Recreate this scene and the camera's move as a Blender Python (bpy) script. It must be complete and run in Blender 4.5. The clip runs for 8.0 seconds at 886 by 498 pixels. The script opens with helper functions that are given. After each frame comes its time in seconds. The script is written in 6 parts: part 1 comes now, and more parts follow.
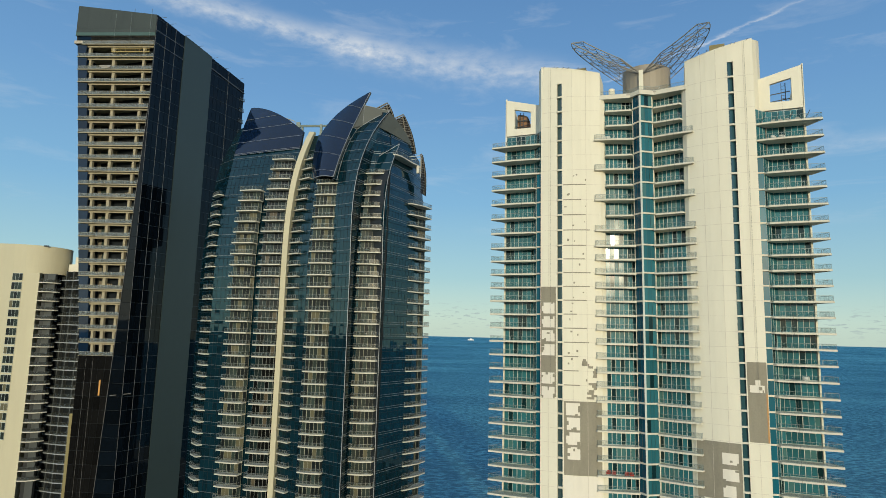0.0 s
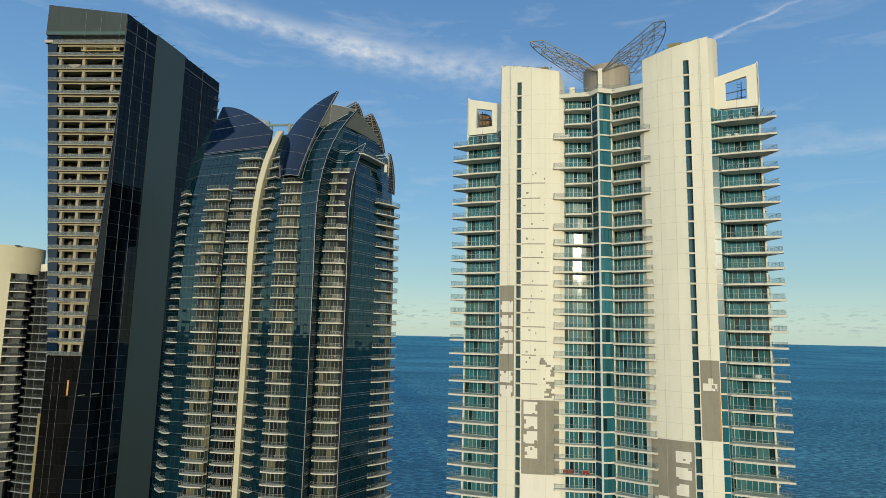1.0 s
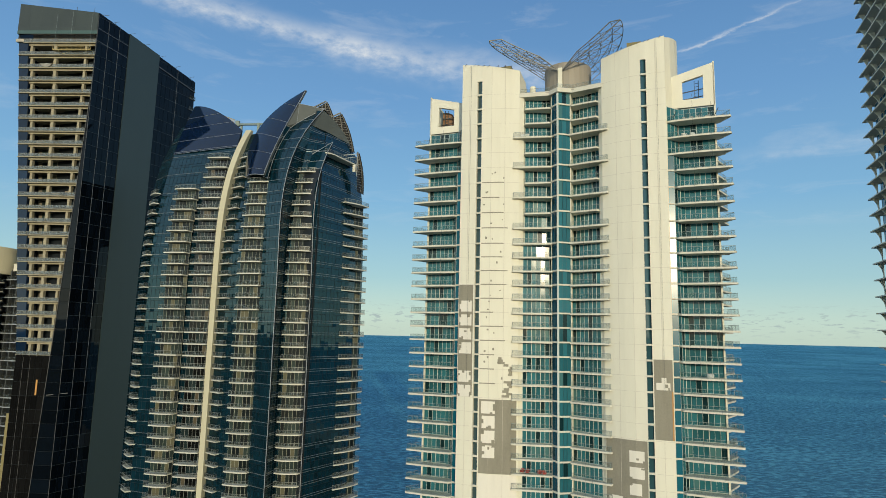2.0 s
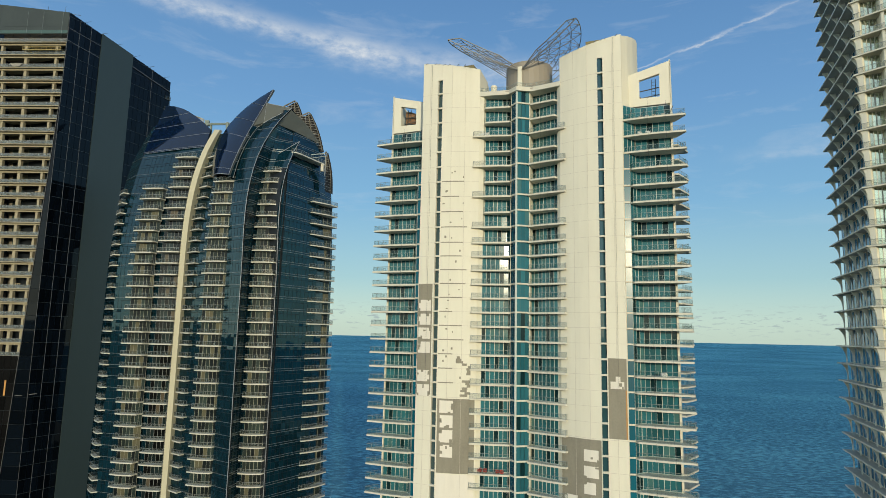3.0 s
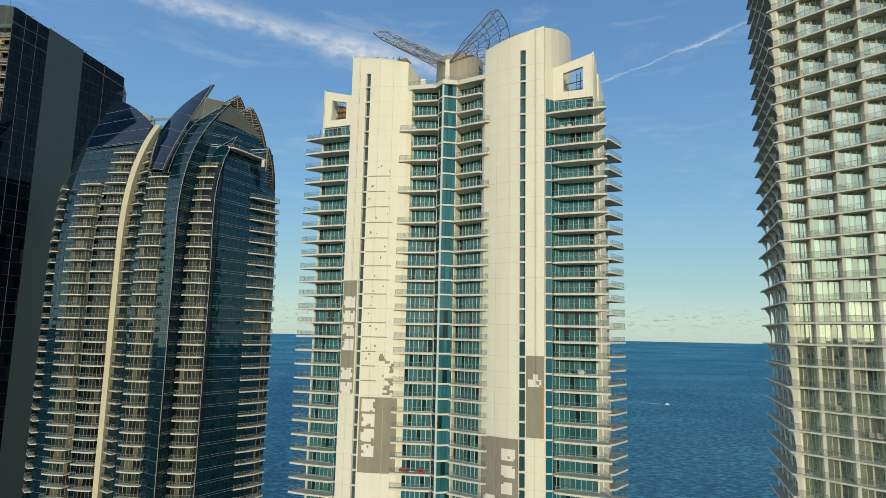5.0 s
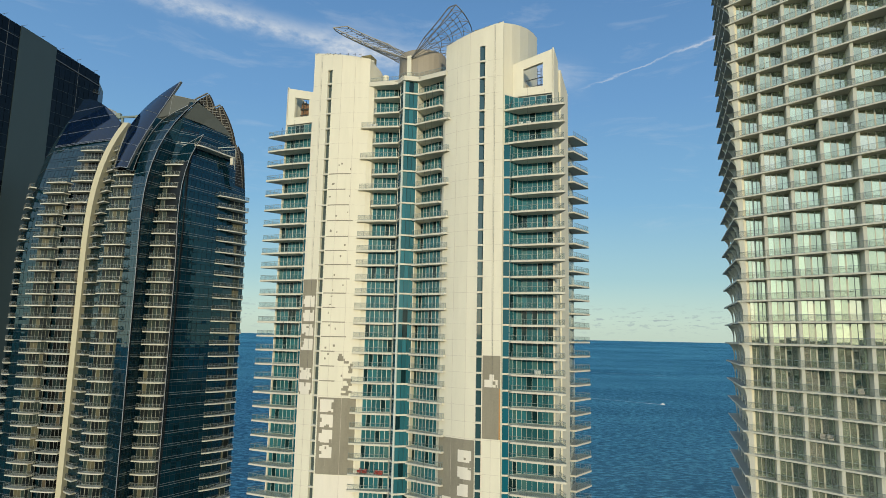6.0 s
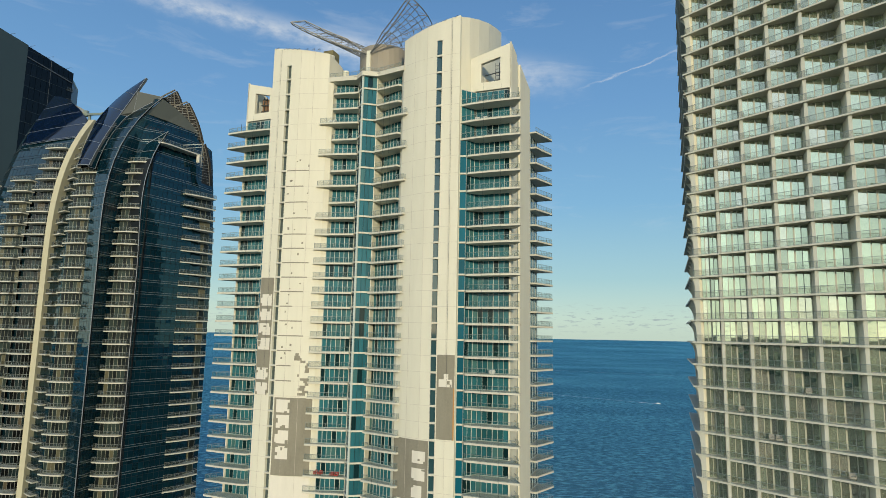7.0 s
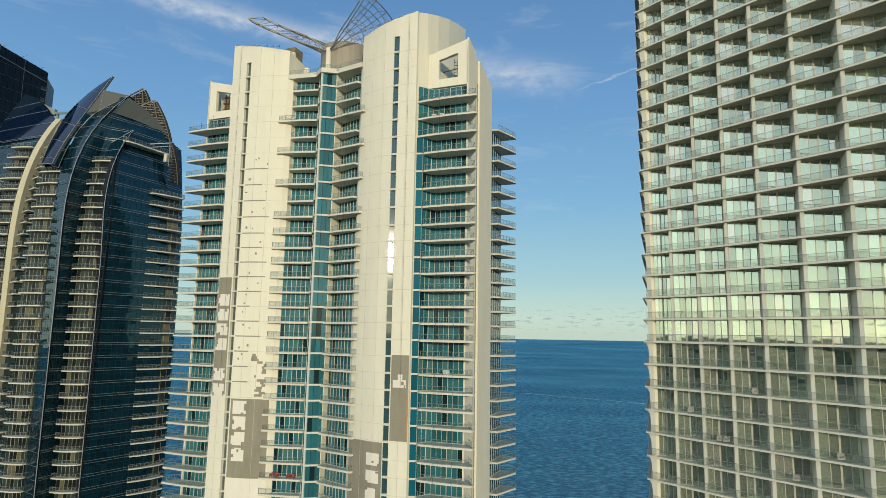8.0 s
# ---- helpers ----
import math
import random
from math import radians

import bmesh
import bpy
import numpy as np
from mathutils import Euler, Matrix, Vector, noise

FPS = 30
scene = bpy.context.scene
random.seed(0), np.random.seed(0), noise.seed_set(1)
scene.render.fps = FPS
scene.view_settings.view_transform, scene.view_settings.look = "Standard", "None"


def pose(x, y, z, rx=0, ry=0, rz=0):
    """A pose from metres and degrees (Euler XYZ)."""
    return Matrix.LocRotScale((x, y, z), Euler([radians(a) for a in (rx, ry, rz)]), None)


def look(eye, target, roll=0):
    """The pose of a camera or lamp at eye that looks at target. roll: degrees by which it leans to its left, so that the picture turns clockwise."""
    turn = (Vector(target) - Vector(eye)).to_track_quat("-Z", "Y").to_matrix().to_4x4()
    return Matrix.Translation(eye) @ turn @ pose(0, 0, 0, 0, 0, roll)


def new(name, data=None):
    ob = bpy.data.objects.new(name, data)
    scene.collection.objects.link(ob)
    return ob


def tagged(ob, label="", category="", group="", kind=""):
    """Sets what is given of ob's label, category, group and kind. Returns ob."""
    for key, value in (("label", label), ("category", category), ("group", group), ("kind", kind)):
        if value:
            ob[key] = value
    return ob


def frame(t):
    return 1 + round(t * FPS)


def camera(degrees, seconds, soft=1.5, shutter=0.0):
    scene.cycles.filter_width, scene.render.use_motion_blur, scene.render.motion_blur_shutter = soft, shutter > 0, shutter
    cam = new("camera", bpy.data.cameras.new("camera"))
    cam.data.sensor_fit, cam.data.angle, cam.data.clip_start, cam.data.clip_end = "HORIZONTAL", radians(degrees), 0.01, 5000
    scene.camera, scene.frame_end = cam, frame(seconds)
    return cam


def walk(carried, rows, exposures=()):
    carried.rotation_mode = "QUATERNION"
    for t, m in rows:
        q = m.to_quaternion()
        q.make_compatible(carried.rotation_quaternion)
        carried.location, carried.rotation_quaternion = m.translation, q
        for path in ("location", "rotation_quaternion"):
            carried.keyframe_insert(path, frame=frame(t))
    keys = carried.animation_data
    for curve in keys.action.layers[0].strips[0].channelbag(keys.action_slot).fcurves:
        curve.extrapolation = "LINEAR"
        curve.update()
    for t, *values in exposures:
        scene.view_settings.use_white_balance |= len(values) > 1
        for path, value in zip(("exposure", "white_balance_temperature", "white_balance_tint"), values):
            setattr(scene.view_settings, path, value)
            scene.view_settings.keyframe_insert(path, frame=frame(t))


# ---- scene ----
cam = camera(71.9, 8.0, soft=0.2)
PATH = [
    (0, (-3.565, -1.578, 120.332), (-3.667, 0.401, 120.604), 1.4),
    (0.5, (0.885, -1.322, 120.306), (0.786, 0.657, 120.577), 1.4),
    (1, (5.326, -0.992, 120.291), (5.23, 0.987, 120.563), 1.3),
    (2.5, (18.784, -0.05, 120.278), (18.693, 1.929, 120.552), 1.3),
    (3, (23.112, 0.302, 120.199), (23.024, 2.281, 120.474), 1.2),
    (3.5, (27.191, 0.824, 120.112), (27.105, 2.803, 120.386), 1.2),
    (4, (31.128, 1.53, 120.046), (31.043, 3.509, 120.32), 1.2),
    (4.5, (35.141, 2.387, 119.993), (35.057, 4.366, 120.267), 1.2),
    (6, (47.661, 5.33, 120.098), (47.578, 7.309, 120.372), 1.2),
    (6.5, (51.938, 6.54, 120.119), (51.855, 8.519, 120.393), 1.1),
    (7, (56.241, 7.708, 120.112), (56.159, 9.687, 120.385), 1.1),
    (7.5, (60.412, 8.78, 120.101), (60.332, 10.759, 120.375), 1.1),
    (8, (64.563, 9.72, 120.074), (64.482, 11.699, 120.35), 1.0),
]
walk(cam, [(t, look(eye, target, roll)) for t, eye, target, roll in PATH], [(0.0, -0.06), (8.0, -0.06)])

# ---- world, sun ----
SUN_AZ, SUN_EL = 168.0, 7.4          # degrees clockwise from +y, and above the horizon
world = bpy.data.worlds.new("sky")
scene.world = world
world.use_nodes = True


def node(tree, kind, **values):
    n = tree.nodes.new(kind)
    for key, value in values.items():
        if key == "op":
            n.operation = value
        elif key == "blend":
            n.data_type, n.blend_type = "RGBA", value
        else:
            n.inputs[key].default_value = value
    return n


def build_sky():
    t = world.node_tree
    link = t.links.new
    for n in list(t.nodes):
        t.nodes.remove(n)
    out, bg = t.nodes.new("ShaderNodeOutputWorld"), t.nodes.new("ShaderNodeBackground")
    sky = t.nodes.new("ShaderNodeTexSky")
    sky.sky_type, sky.sun_disc = "NISHITA", False
    sky.sun_elevation, sky.sun_rotation = radians(SUN_EL), radians(SUN_AZ)
    sky.altitude, sky.air_density, sky.dust_density, sky.ozone_density = 0, 1.0, 0.6, 2.0
    co = t.nodes.new("ShaderNodeTexCoord")
    xyz = t.nodes.new("ShaderNodeSeparateXYZ")
    link(co.outputs["Generated"], xyz.inputs[0])

    def m(op, a, b=None, c=None, clamp=False):
        n = t.nodes.new("ShaderNodeMath")
        n.operation, n.use_clamp = op, clamp
        for i, v in enumerate((a, b, c)):
            if v is None:
                continue
            if isinstance(v, (int, float)):
                n.inputs[i].default_value = v
            else:
                link(v, n.inputs[i])
        return n.outputs[0]

    az = m("MULTIPLY", m("ARCTAN2", xyz.outputs[0], xyz.outputs[1]), 57.2958)
    el = m("MULTIPLY", m("ARCSINE", xyz.outputs[2]), 57.2958)
    comb = t.nodes.new("ShaderNodeCombineXYZ")
    link(m("MULTIPLY", az, 0.05), comb.inputs[0])
    link(m("MULTIPLY", el, 0.22), comb.inputs[1])
    wisps = node(t, "ShaderNodeTexNoise", Scale=2.2, Detail=8.0, Roughness=0.62, Distortion=0.6)
    link(comb.outputs[0], wisps.inputs["Vector"])
    comb2 = t.nodes.new("ShaderNodeCombineXYZ")
    link(az, comb2.inputs[0])
    link(m("MULTIPLY", el, 2.0), comb2.inputs[1])
    fine = node(t, "ShaderNodeTexNoise", Scale=0.55, Detail=7.0, Roughness=0.6)
    link(comb2.outputs[0], fine.inputs["Vector"])
    warp = m("SUBTRACT", fine.outputs["Fac"], 0.5)

    def streak(a0, e0, a1, e1, bow, w0, w1, power):
        """A soft bank of cirrus along a line in azimuth and elevation."""
        s = m("DIVIDE", m("SUBTRACT", az, a0), a1 - a0)
        line = m("ADD", m("MULTIPLY_ADD", s, e1 - e0, e0), m("MULTIPLY", m("MULTIPLY", s, m("SUBTRACT", 1.0, s)), bow))
        width = m("MULTIPLY_ADD", s, w1 - w0, w0)
        d = m("DIVIDE", m("ABSOLUTE", m("ADD", m("SUBTRACT", el, line), m("MULTIPLY", warp, 1.1))), m("MAXIMUM", width, 0.05))
        across = m("SUBTRACT", 1.0, m("SMOOTH_MIN", d, 1.0, 0.4), clamp=True)
        ends = m("MULTIPLY", m("MULTIPLY", s, 6.0, clamp=True), m("MULTIPLY", m("SUBTRACT", 1.0, s), 4.0, clamp=True), clamp=True)
        return m("MULTIPLY", m("MULTIPLY", across, ends, clamp=True), power)

    ramp = m("MULTIPLY", m("SUBTRACT", wisps.outputs["Fac"], 0.53, clamp=True), 0.85)
    high = m("MULTIPLY", m("SUBTRACT", el, 9.0, clamp=True), 1.0)
    veil = m("MULTIPLY", ramp, high)
    streaks = m("ADD", streak(-33.0, 27.4, -6.0, 24.9, 2.0, 1.5, 1.1, 0.5), streak(9.5, 21.9, 31.0, 27.3, 0.6, 0.13, 0.2, 0.42))
    streaks = m("ADD", streaks, m("ADD", streak(-16.0, 26.0, 12.0, 23.0, 0.0, 2.2, 2.0, 0.42), streak(22.0, 15.4, 52.0, 15.6, 0.5, 0.8, 1.1, 0.16)))
    streaks = m("MULTIPLY", streaks, m("MAXIMUM", m("MULTIPLY_ADD", fine.outputs["Fac"], 3.0, -0.6), 0.0))
    comb3 = t.nodes.new("ShaderNodeCombineXYZ")
    link(m("MULTIPLY", az, 0.75), comb3.inputs[0])
    link(m("MULTIPLY", el, 3.2), comb3.inputs[1])
    puffs = node(t, "ShaderNodeTexNoise", Scale=1.3, Detail=7.0, Roughness=0.6)
    link(comb3.outputs[0], puffs.inputs["Vector"])
    low = m("SUBTRACT", 1.0, m("MULTIPLY", m("ABSOLUTE", m("SUBTRACT", el, 1.5)), 0.62), clamp=True)
    cumulus = m("MULTIPLY", m("MULTIPLY", m("SUBTRACT", puffs.outputs["Fac"], 0.545), 12.0, clamp=True), low, clamp=True)
    cover = m("ADD", veil, streaks, clamp=True)

    # clear evening air: pale green-blue at the rim, deeper blue higher up
    air = t.nodes.new("ShaderNodeValToRGB")
    stops = ((0.0, (0.6, 0.78, 0.69)), (0.05, (0.57, 0.78, 0.72)), (0.17, (0.38, 0.64, 0.72)), (0.4, (0.225, 0.49, 0.75)), (0.7, (0.16, 0.37, 0.68)), (1.0, (0.12, 0.29, 0.58)))
    while len(air.color_ramp.elements) < len(stops):
        air.color_ramp.elements.new(0.5)
    for e, (pos, col) in zip(air.color_ramp.elements, stops):
        e.position, e.color = pos, (*col, 1)
    link(m("DIVIDE", el, 30.0, clamp=True), air.inputs["Fac"])
    tint = t.nodes.new("ShaderNodeMix")
    tint.data_type, tint.blend_type = "RGBA", "ADD"
    tint.inputs[0].default_value = 1.0
    share = t.nodes.new("ShaderNodeVectorMath")
    share.operation = "SCALE"
    share.inputs[3].default_value = 0.3
    link(sky.outputs[0], share.inputs[0])
    bright = t.nodes.new("ShaderNodeVectorMath")
    bright.operation = "SCALE"
    bright.inputs[3].default_value = 8.0
    link(air.outputs[0], bright.inputs[0])
    # broad warm evening glow over the land, opposite the sea
    west = m("ADD", m("MULTIPLY", xyz.outputs[1], -0.8), m("MULTIPLY", xyz.outputs[0], -0.6))
    land = m("MAXIMUM", west, 0.0)
    glow = m("MULTIPLY", m("MULTIPLY", land, m("POWER", m("SUBTRACT", 1.0, m("MAXIMUM", xyz.outputs[2], 0.0)), 0.3)), 7.2)
    warm = t.nodes.new("ShaderNodeVectorMath")
    warm.operation = "SCALE"
    warm.inputs[0].default_value = (1.0, 0.93, 0.7)
    link(glow, warm.inputs[3])
    both = t.nodes.new("ShaderNodeVectorMath")
    both.operation = "ADD"
    link(bright.outputs[0], both.inputs[0])
    link(warm.outputs[0], both.inputs[1])
    link(share.outputs[0], tint.inputs[6])
    link(both.outputs[0], tint.inputs[7])
    mix1 = t.nodes.new("ShaderNodeMix")
    mix1.data_type = "RGBA"
    link(cover, mix1.inputs[0])
    link(tint.outputs[2], mix1.inputs[6])
    mix1.inputs[7].default_value = (7.5, 7.9, 8.2, 1)
    mix2 = t.nodes.new("ShaderNodeMix")
    mix2.data_type = "RGBA"
    link(m("MULTIPLY", cumulus, 0.8), mix2.inputs[0])
    link(mix1.outputs[2], mix2.inputs[6])
    mix2.inputs[7].default_value = (3.7, 4.6, 4.7, 1)
    link(mix2.outputs[2], bg.inputs["Color"])
    bg.inputs["Strength"].default_value = 0.1
    link(bg.outputs[0], out.inputs["Surface"])


build_sky()
sun = new("sun", bpy.data.lights.new("sun", "SUN"))
sun.data.energy, sun.data.angle, sun.data.color = 2.8, radians(0.53), (1.0, 0.86, 0.58)
sun_way = Vector((math.sin(radians(SUN_AZ)) * math.cos(radians(SUN_EL)), math.cos(radians(SUN_AZ)) * math.cos(radians(SUN_EL)), math.sin(radians(SUN_EL))))
sun.matrix_world = look(sun_way * 400 + Vector((0, 100, 100)), (0, 100, 100))

# ---- materials ----


def material(name, base, rough=0.6, metal=0.0, ior=1.5, vary=0.12, grain=6.0, stain=0.15, bump=0.0, island=0.0, objects=0.0, alpha=1.0, dark=None, sheen=None):
    """Principled surface with grain at a small scale, stains at a large one and spread between pieces."""
    mt = bpy.data.materials.new(name)
    mt.use_nodes = True
    t = mt.node_tree
    link = t.links.new
    p = t.nodes["Principled BSDF"]
    p.inputs["Roughness"].default_value, p.inputs["Metallic"].default_value, p.inputs["IOR"].default_value = rough, metal, ior
    p.inputs["Alpha"].default_value = alpha
    if sheen:
        p.inputs["Specular Tint"].default_value = (*sheen, 1)
    co = t.nodes.new("ShaderNodeTexCoord")
    mp = t.nodes.new("ShaderNodeMapping")
    mp.inputs["Scale"].default_value = (1.0, 1.0, 0.22)
    link(co.outputs["Object"], mp.inputs["Vector"])
    small = node(t, "ShaderNodeTexNoise", Scale=grain, Detail=5.0, Roughness=0.6)
    link(co.outputs["Object"], small.inputs["Vector"])
    large = node(t, "ShaderNodeTexNoise", Scale=0.35, Detail=6.0, Roughness=0.65)
    link(mp.outputs["Vector"], large.inputs["Vector"])

    def m(op, a, b):
        n = t.nodes.new("ShaderNodeMath")
        n.operation = op
        for i, v in enumerate((a, b)):
            if isinstance(v, (int, float)):
                n.inputs[i].default_value = v
            else:
                link(v, n.inputs[i])
        return n.outputs[0]

    value = m("ADD", m("MULTIPLY", m("SUBTRACT", small.outputs["Fac"], 0.5), vary * 2), m("MULTIPLY", m("SUBTRACT", large.outputs["Fac"], 0.5), stain * 2))
    if island:
        geo = t.nodes.new("ShaderNodeNewGeometry")
        own = t.nodes.new("ShaderNodeObjectInfo")
        spread = m("FRACT", m("ADD", geo.outputs["Random Per Island"], own.outputs["Random"]), 0.0)
        value = m("ADD", value, m("MULTIPLY", m("SUBTRACT", spread, 0.5), island * 2))
    if objects:
        info = t.nodes.new("ShaderNodeObjectInfo")
        value = m("ADD", value, m("MULTIPLY", m("SUBTRACT", info.outputs["Random"], 0.5), objects * 2))
    scale = t.nodes.new("ShaderNodeMix")
    scale.data_type, scale.blend_type = "RGBA", "MULTIPLY"
    scale.inputs[0].default_value = 1.0
    scale.inputs[6].default_value = (*base, 1)
    grey = t.nodes.new("ShaderNodeCombineColor")
    for i in range(3):
        link(m("ADD", value, 1.0), grey.inputs[i])
    link(grey.outputs[0], scale.inputs[7])
    colour = scale.outputs[2]
    if dark:
        # a share of the pieces shows a dark room or drawn curtains in place of the tint
        geo2 = t.nodes.new("ShaderNodeNewGeometry")
        own2 = t.nodes.new("ShaderNodeObjectInfo")
        lot = m("ADD", geo2.outputs["Random Per Island"], own2.outputs["Random"])
        for share, tone in dark:
            pick = m("GREATER_THAN", m("FRACT", m("MULTIPLY", lot, 7.0 + 13.0 * share), 0.0), 1.0 - share)
            mx = t.nodes.new("ShaderNodeMix")
            mx.data_type = "RGBA"
            link(pick, mx.inputs[0])
            link(colour, mx.inputs[6])
            mx.inputs[7].default_value = (*tone, 1)
            colour = mx.outputs[2]
    link(colour, p.inputs["Base Color"])
    if bump:
        b = t.nodes.new("ShaderNodeBump")
        b.inputs["Strength"].default_value, b.inputs["Distance"].default_value = bump, 0.02
        link(small.outputs["Fac"], b.inputs["Height"])
        link(b.outputs["Normal"], p.inputs["Normal"])
    return mt


WHITE = material("white_plaster", (0.71, 0.69, 0.575), 0.75, vary=0.03, stain=0.11, bump=0.2)
SLAB = material("painted_slab", (0.6, 0.585, 0.5), 0.7, vary=0.04, stain=0.1)
JOINT = material("wall_joint", (0.5, 0.46, 0.4), 0.85)
BARE = material("bare_block", (0.25, 0.235, 0.185), 0.92, vary=0.18, grain=3.0, stain=0.35, bump=0.4)
RUST = material("rusty_edge", (0.45, 0.25, 0.09), 0.9)
CLAD = material("remaining_panel", (0.72, 0.69, 0.61), 0.8, vary=0.05)
FRAME = material("window_frame_white", (0.5, 0.56, 0.53), 0.5, vary=0.03)
RAIL = material("rail_grey", (0.22, 0.265, 0.26), 0.45, metal=0.1, vary=0.03)
RAILGLASS = material("rail_glass", (0.06, 0.16, 0.16), 0.12, ior=1.4, vary=0.05, alpha=0.1)
TEAL = material("teal_window", (0.026, 0.128, 0.16), 0.09, ior=1.42, vary=0.05, stain=0.1, island=0.28, dark=((0.15, (0.005, 0.025, 0.03)), (0.08, (0.06, 0.16, 0.17))))
BLUEPANE = material("blue_pane", (0.006, 0.1, 0.15), 0.2, ior=1.3, vary=0.05, stain=0.08, objects=0.25)
DEEP = material("deep_blue_window", (0.006, 0.06, 0.1), 0.025, ior=1.7, vary=0.05, island=0.3)
SLOTGLASS = material("slot_window", (0.02, 0.065, 0.08), 0.045, ior=1.8, vary=0.05)
DRUM = material("roof_drum", (0.3, 0.27, 0.22), 0.6, metal=0.1)
STEEL = material("lattice_steel", (0.24, 0.235, 0.215), 0.5, metal=0.2)
ROOF = material("roof_gravel", (0.42, 0.39, 0.33), 0.95, bump=0.4)
NAVY = material("navy_glass", (0.003, 0.02, 0.032), 0.02, ior=1.6, vary=0.05, stain=0.1, island=0.25, sheen=(0.5, 0.85, 0.92))
PANELGREY = material("sail_panel", (0.09, 0.1, 0.09), 0.6, vary=0.05, stain=0.12)
SAILGLASS = material("sail_glass", (0.003, 0.011, 0.034), 0.04, ior=1.52, vary=0.05, stain=0.1)
NAVYBAY = material("bay_window", (0.022, 0.036, 0.033), 0.3, ior=1.4, vary=0.1, island=0.5, dark=((0.2, (0.115, 0.11, 0.07)), (0.38, (0.005, 0.009, 0.01))))
NAVYLINE = material("dark_mullion", (0.02, 0.026, 0.032), 0.4, metal=0.4)
TRIM = material("silver_trim", (0.3, 0.32, 0.345), 0.5, metal=0.3)
LEAD = material("grey_metal_panel", (0.07, 0.08, 0.083), 0.5, metal=0.2)
DARKRAIL = material("bronze_rail", (0.24, 0.25, 0.24), 0.45, metal=0.2, vary=0.03)
DARKPANE = material("smoked_rail_glass", (0.09, 0.12, 0.12), 0.3, ior=1.35, vary=0.05, alpha=0.15)
SHADEPANE = material("dark_rail_glass", (0.05, 0.06, 0.06), 0.3, ior=1.4, alpha=0.35)
LOUVRE = material("louvre_strut", (0.14, 0.13, 0.105), 0.6)
# darker copy of the bay window: the hollow stack's shade is in its colour
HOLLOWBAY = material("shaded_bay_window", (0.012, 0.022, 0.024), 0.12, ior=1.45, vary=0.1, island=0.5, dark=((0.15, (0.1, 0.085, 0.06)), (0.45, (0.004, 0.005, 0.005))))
BAYFRAME = material("bay_frame", (0.28, 0.29, 0.235), 0.6, vary=0.05)
CLEARPANE = material("clear_rail_glass", (0.16, 0.22, 0.18), 0.03, ior=1.4, alpha=0.1)
DUSTPANE = material("dusty_rail_glass", (0.16, 0.19, 0.2), 0.15, ior=1.5, alpha=0.5)
CORNERGLASS = material("corner_glass", (0.005, 0.018, 0.045), 0.03, ior=1.42, vary=0.05, objects=0.3)
GREYEDGE = material("blue_grey_edge", (0.55, 0.54, 0.47), 0.7, vary=0.05)
BLACK = material("black_glass", (0.002, 0.004, 0.007), 0.025, ior=1.32, vary=0.05, stain=0.1, island=0.5)
GREYSTRIP = material("grey_cladding", (0.03, 0.047, 0.05), 0.4, metal=0.0, ior=1.5, vary=0.04, stain=0.08)
CROWN = material("crown_glass", (0.036, 0.047, 0.04), 0.12, ior=1.5, vary=0.08, stain=0.15, island=0.1)
CREAM = material("cream_concrete", (0.33, 0.3, 0.215), 0.85, vary=0.08, stain=0.15, bump=0.3)
# dim base colour stands in for the shade deep in the open storeys
SHADOWROOM = material("shaded_room_wall", (0.17, 0.155, 0.125), 0.9, vary=0.1, stain=0.2)
OLIVE = material("olive_wall", (0.22, 0.19, 0.09), 0.85)
BEIGE = material("beige_plaster", (0.5, 0.475, 0.345), 0.8, vary=0.03, stain=0.08, bump=0.2)
BONE = material("bone_concrete", (0.76, 0.735, 0.61), 0.7, vary=0.05, stain=0.1, bump=0.2)
COAT = material("coated_glass", (0.56, 0.64, 0.5), 0.015, metal=0.78, ior=1.8, vary=0.03, stain=0.06, island=0.2, dark=((0.12, (0.68, 0.7, 0.58)), (0.08, (0.42, 0.47, 0.38))))
# second face's glass: reflected blue sky and shade are put into the base colour
COATBLUE = material("coated_glass_shade", (0.035, 0.16, 0.29), 0.06, ior=1.5, island=0.25)
BLOCKEDGE = material("blue_grey_slab", (0.3, 0.34, 0.38), 0.7, vary=0.05)
GREYDECK = material("grey_deck", (0.44, 0.43, 0.36), 0.8, vary=0.06, stain=0.1)
PALEEDGE = material("pale_slab_edge", (0.68, 0.66, 0.55), 0.65, vary=0.04, stain=0.1)
PALEFRAME = material("pale_alloy_frame", (0.42, 0.42, 0.35), 0.45, metal=0.2, vary=0.03)
SHEER = material("sheer_curtain", (0.55, 0.5, 0.38), 0.9)
REDCLOTH = material("red_cushion", (0.35, 0.04, 0.03), 0.9)
WAKE = material("old_wake", (0.3, 0.52, 0.58), 0.8, vary=0.2, grain=0.3)
POT = material("white_pot", (0.75, 0.75, 0.7), 0.6)


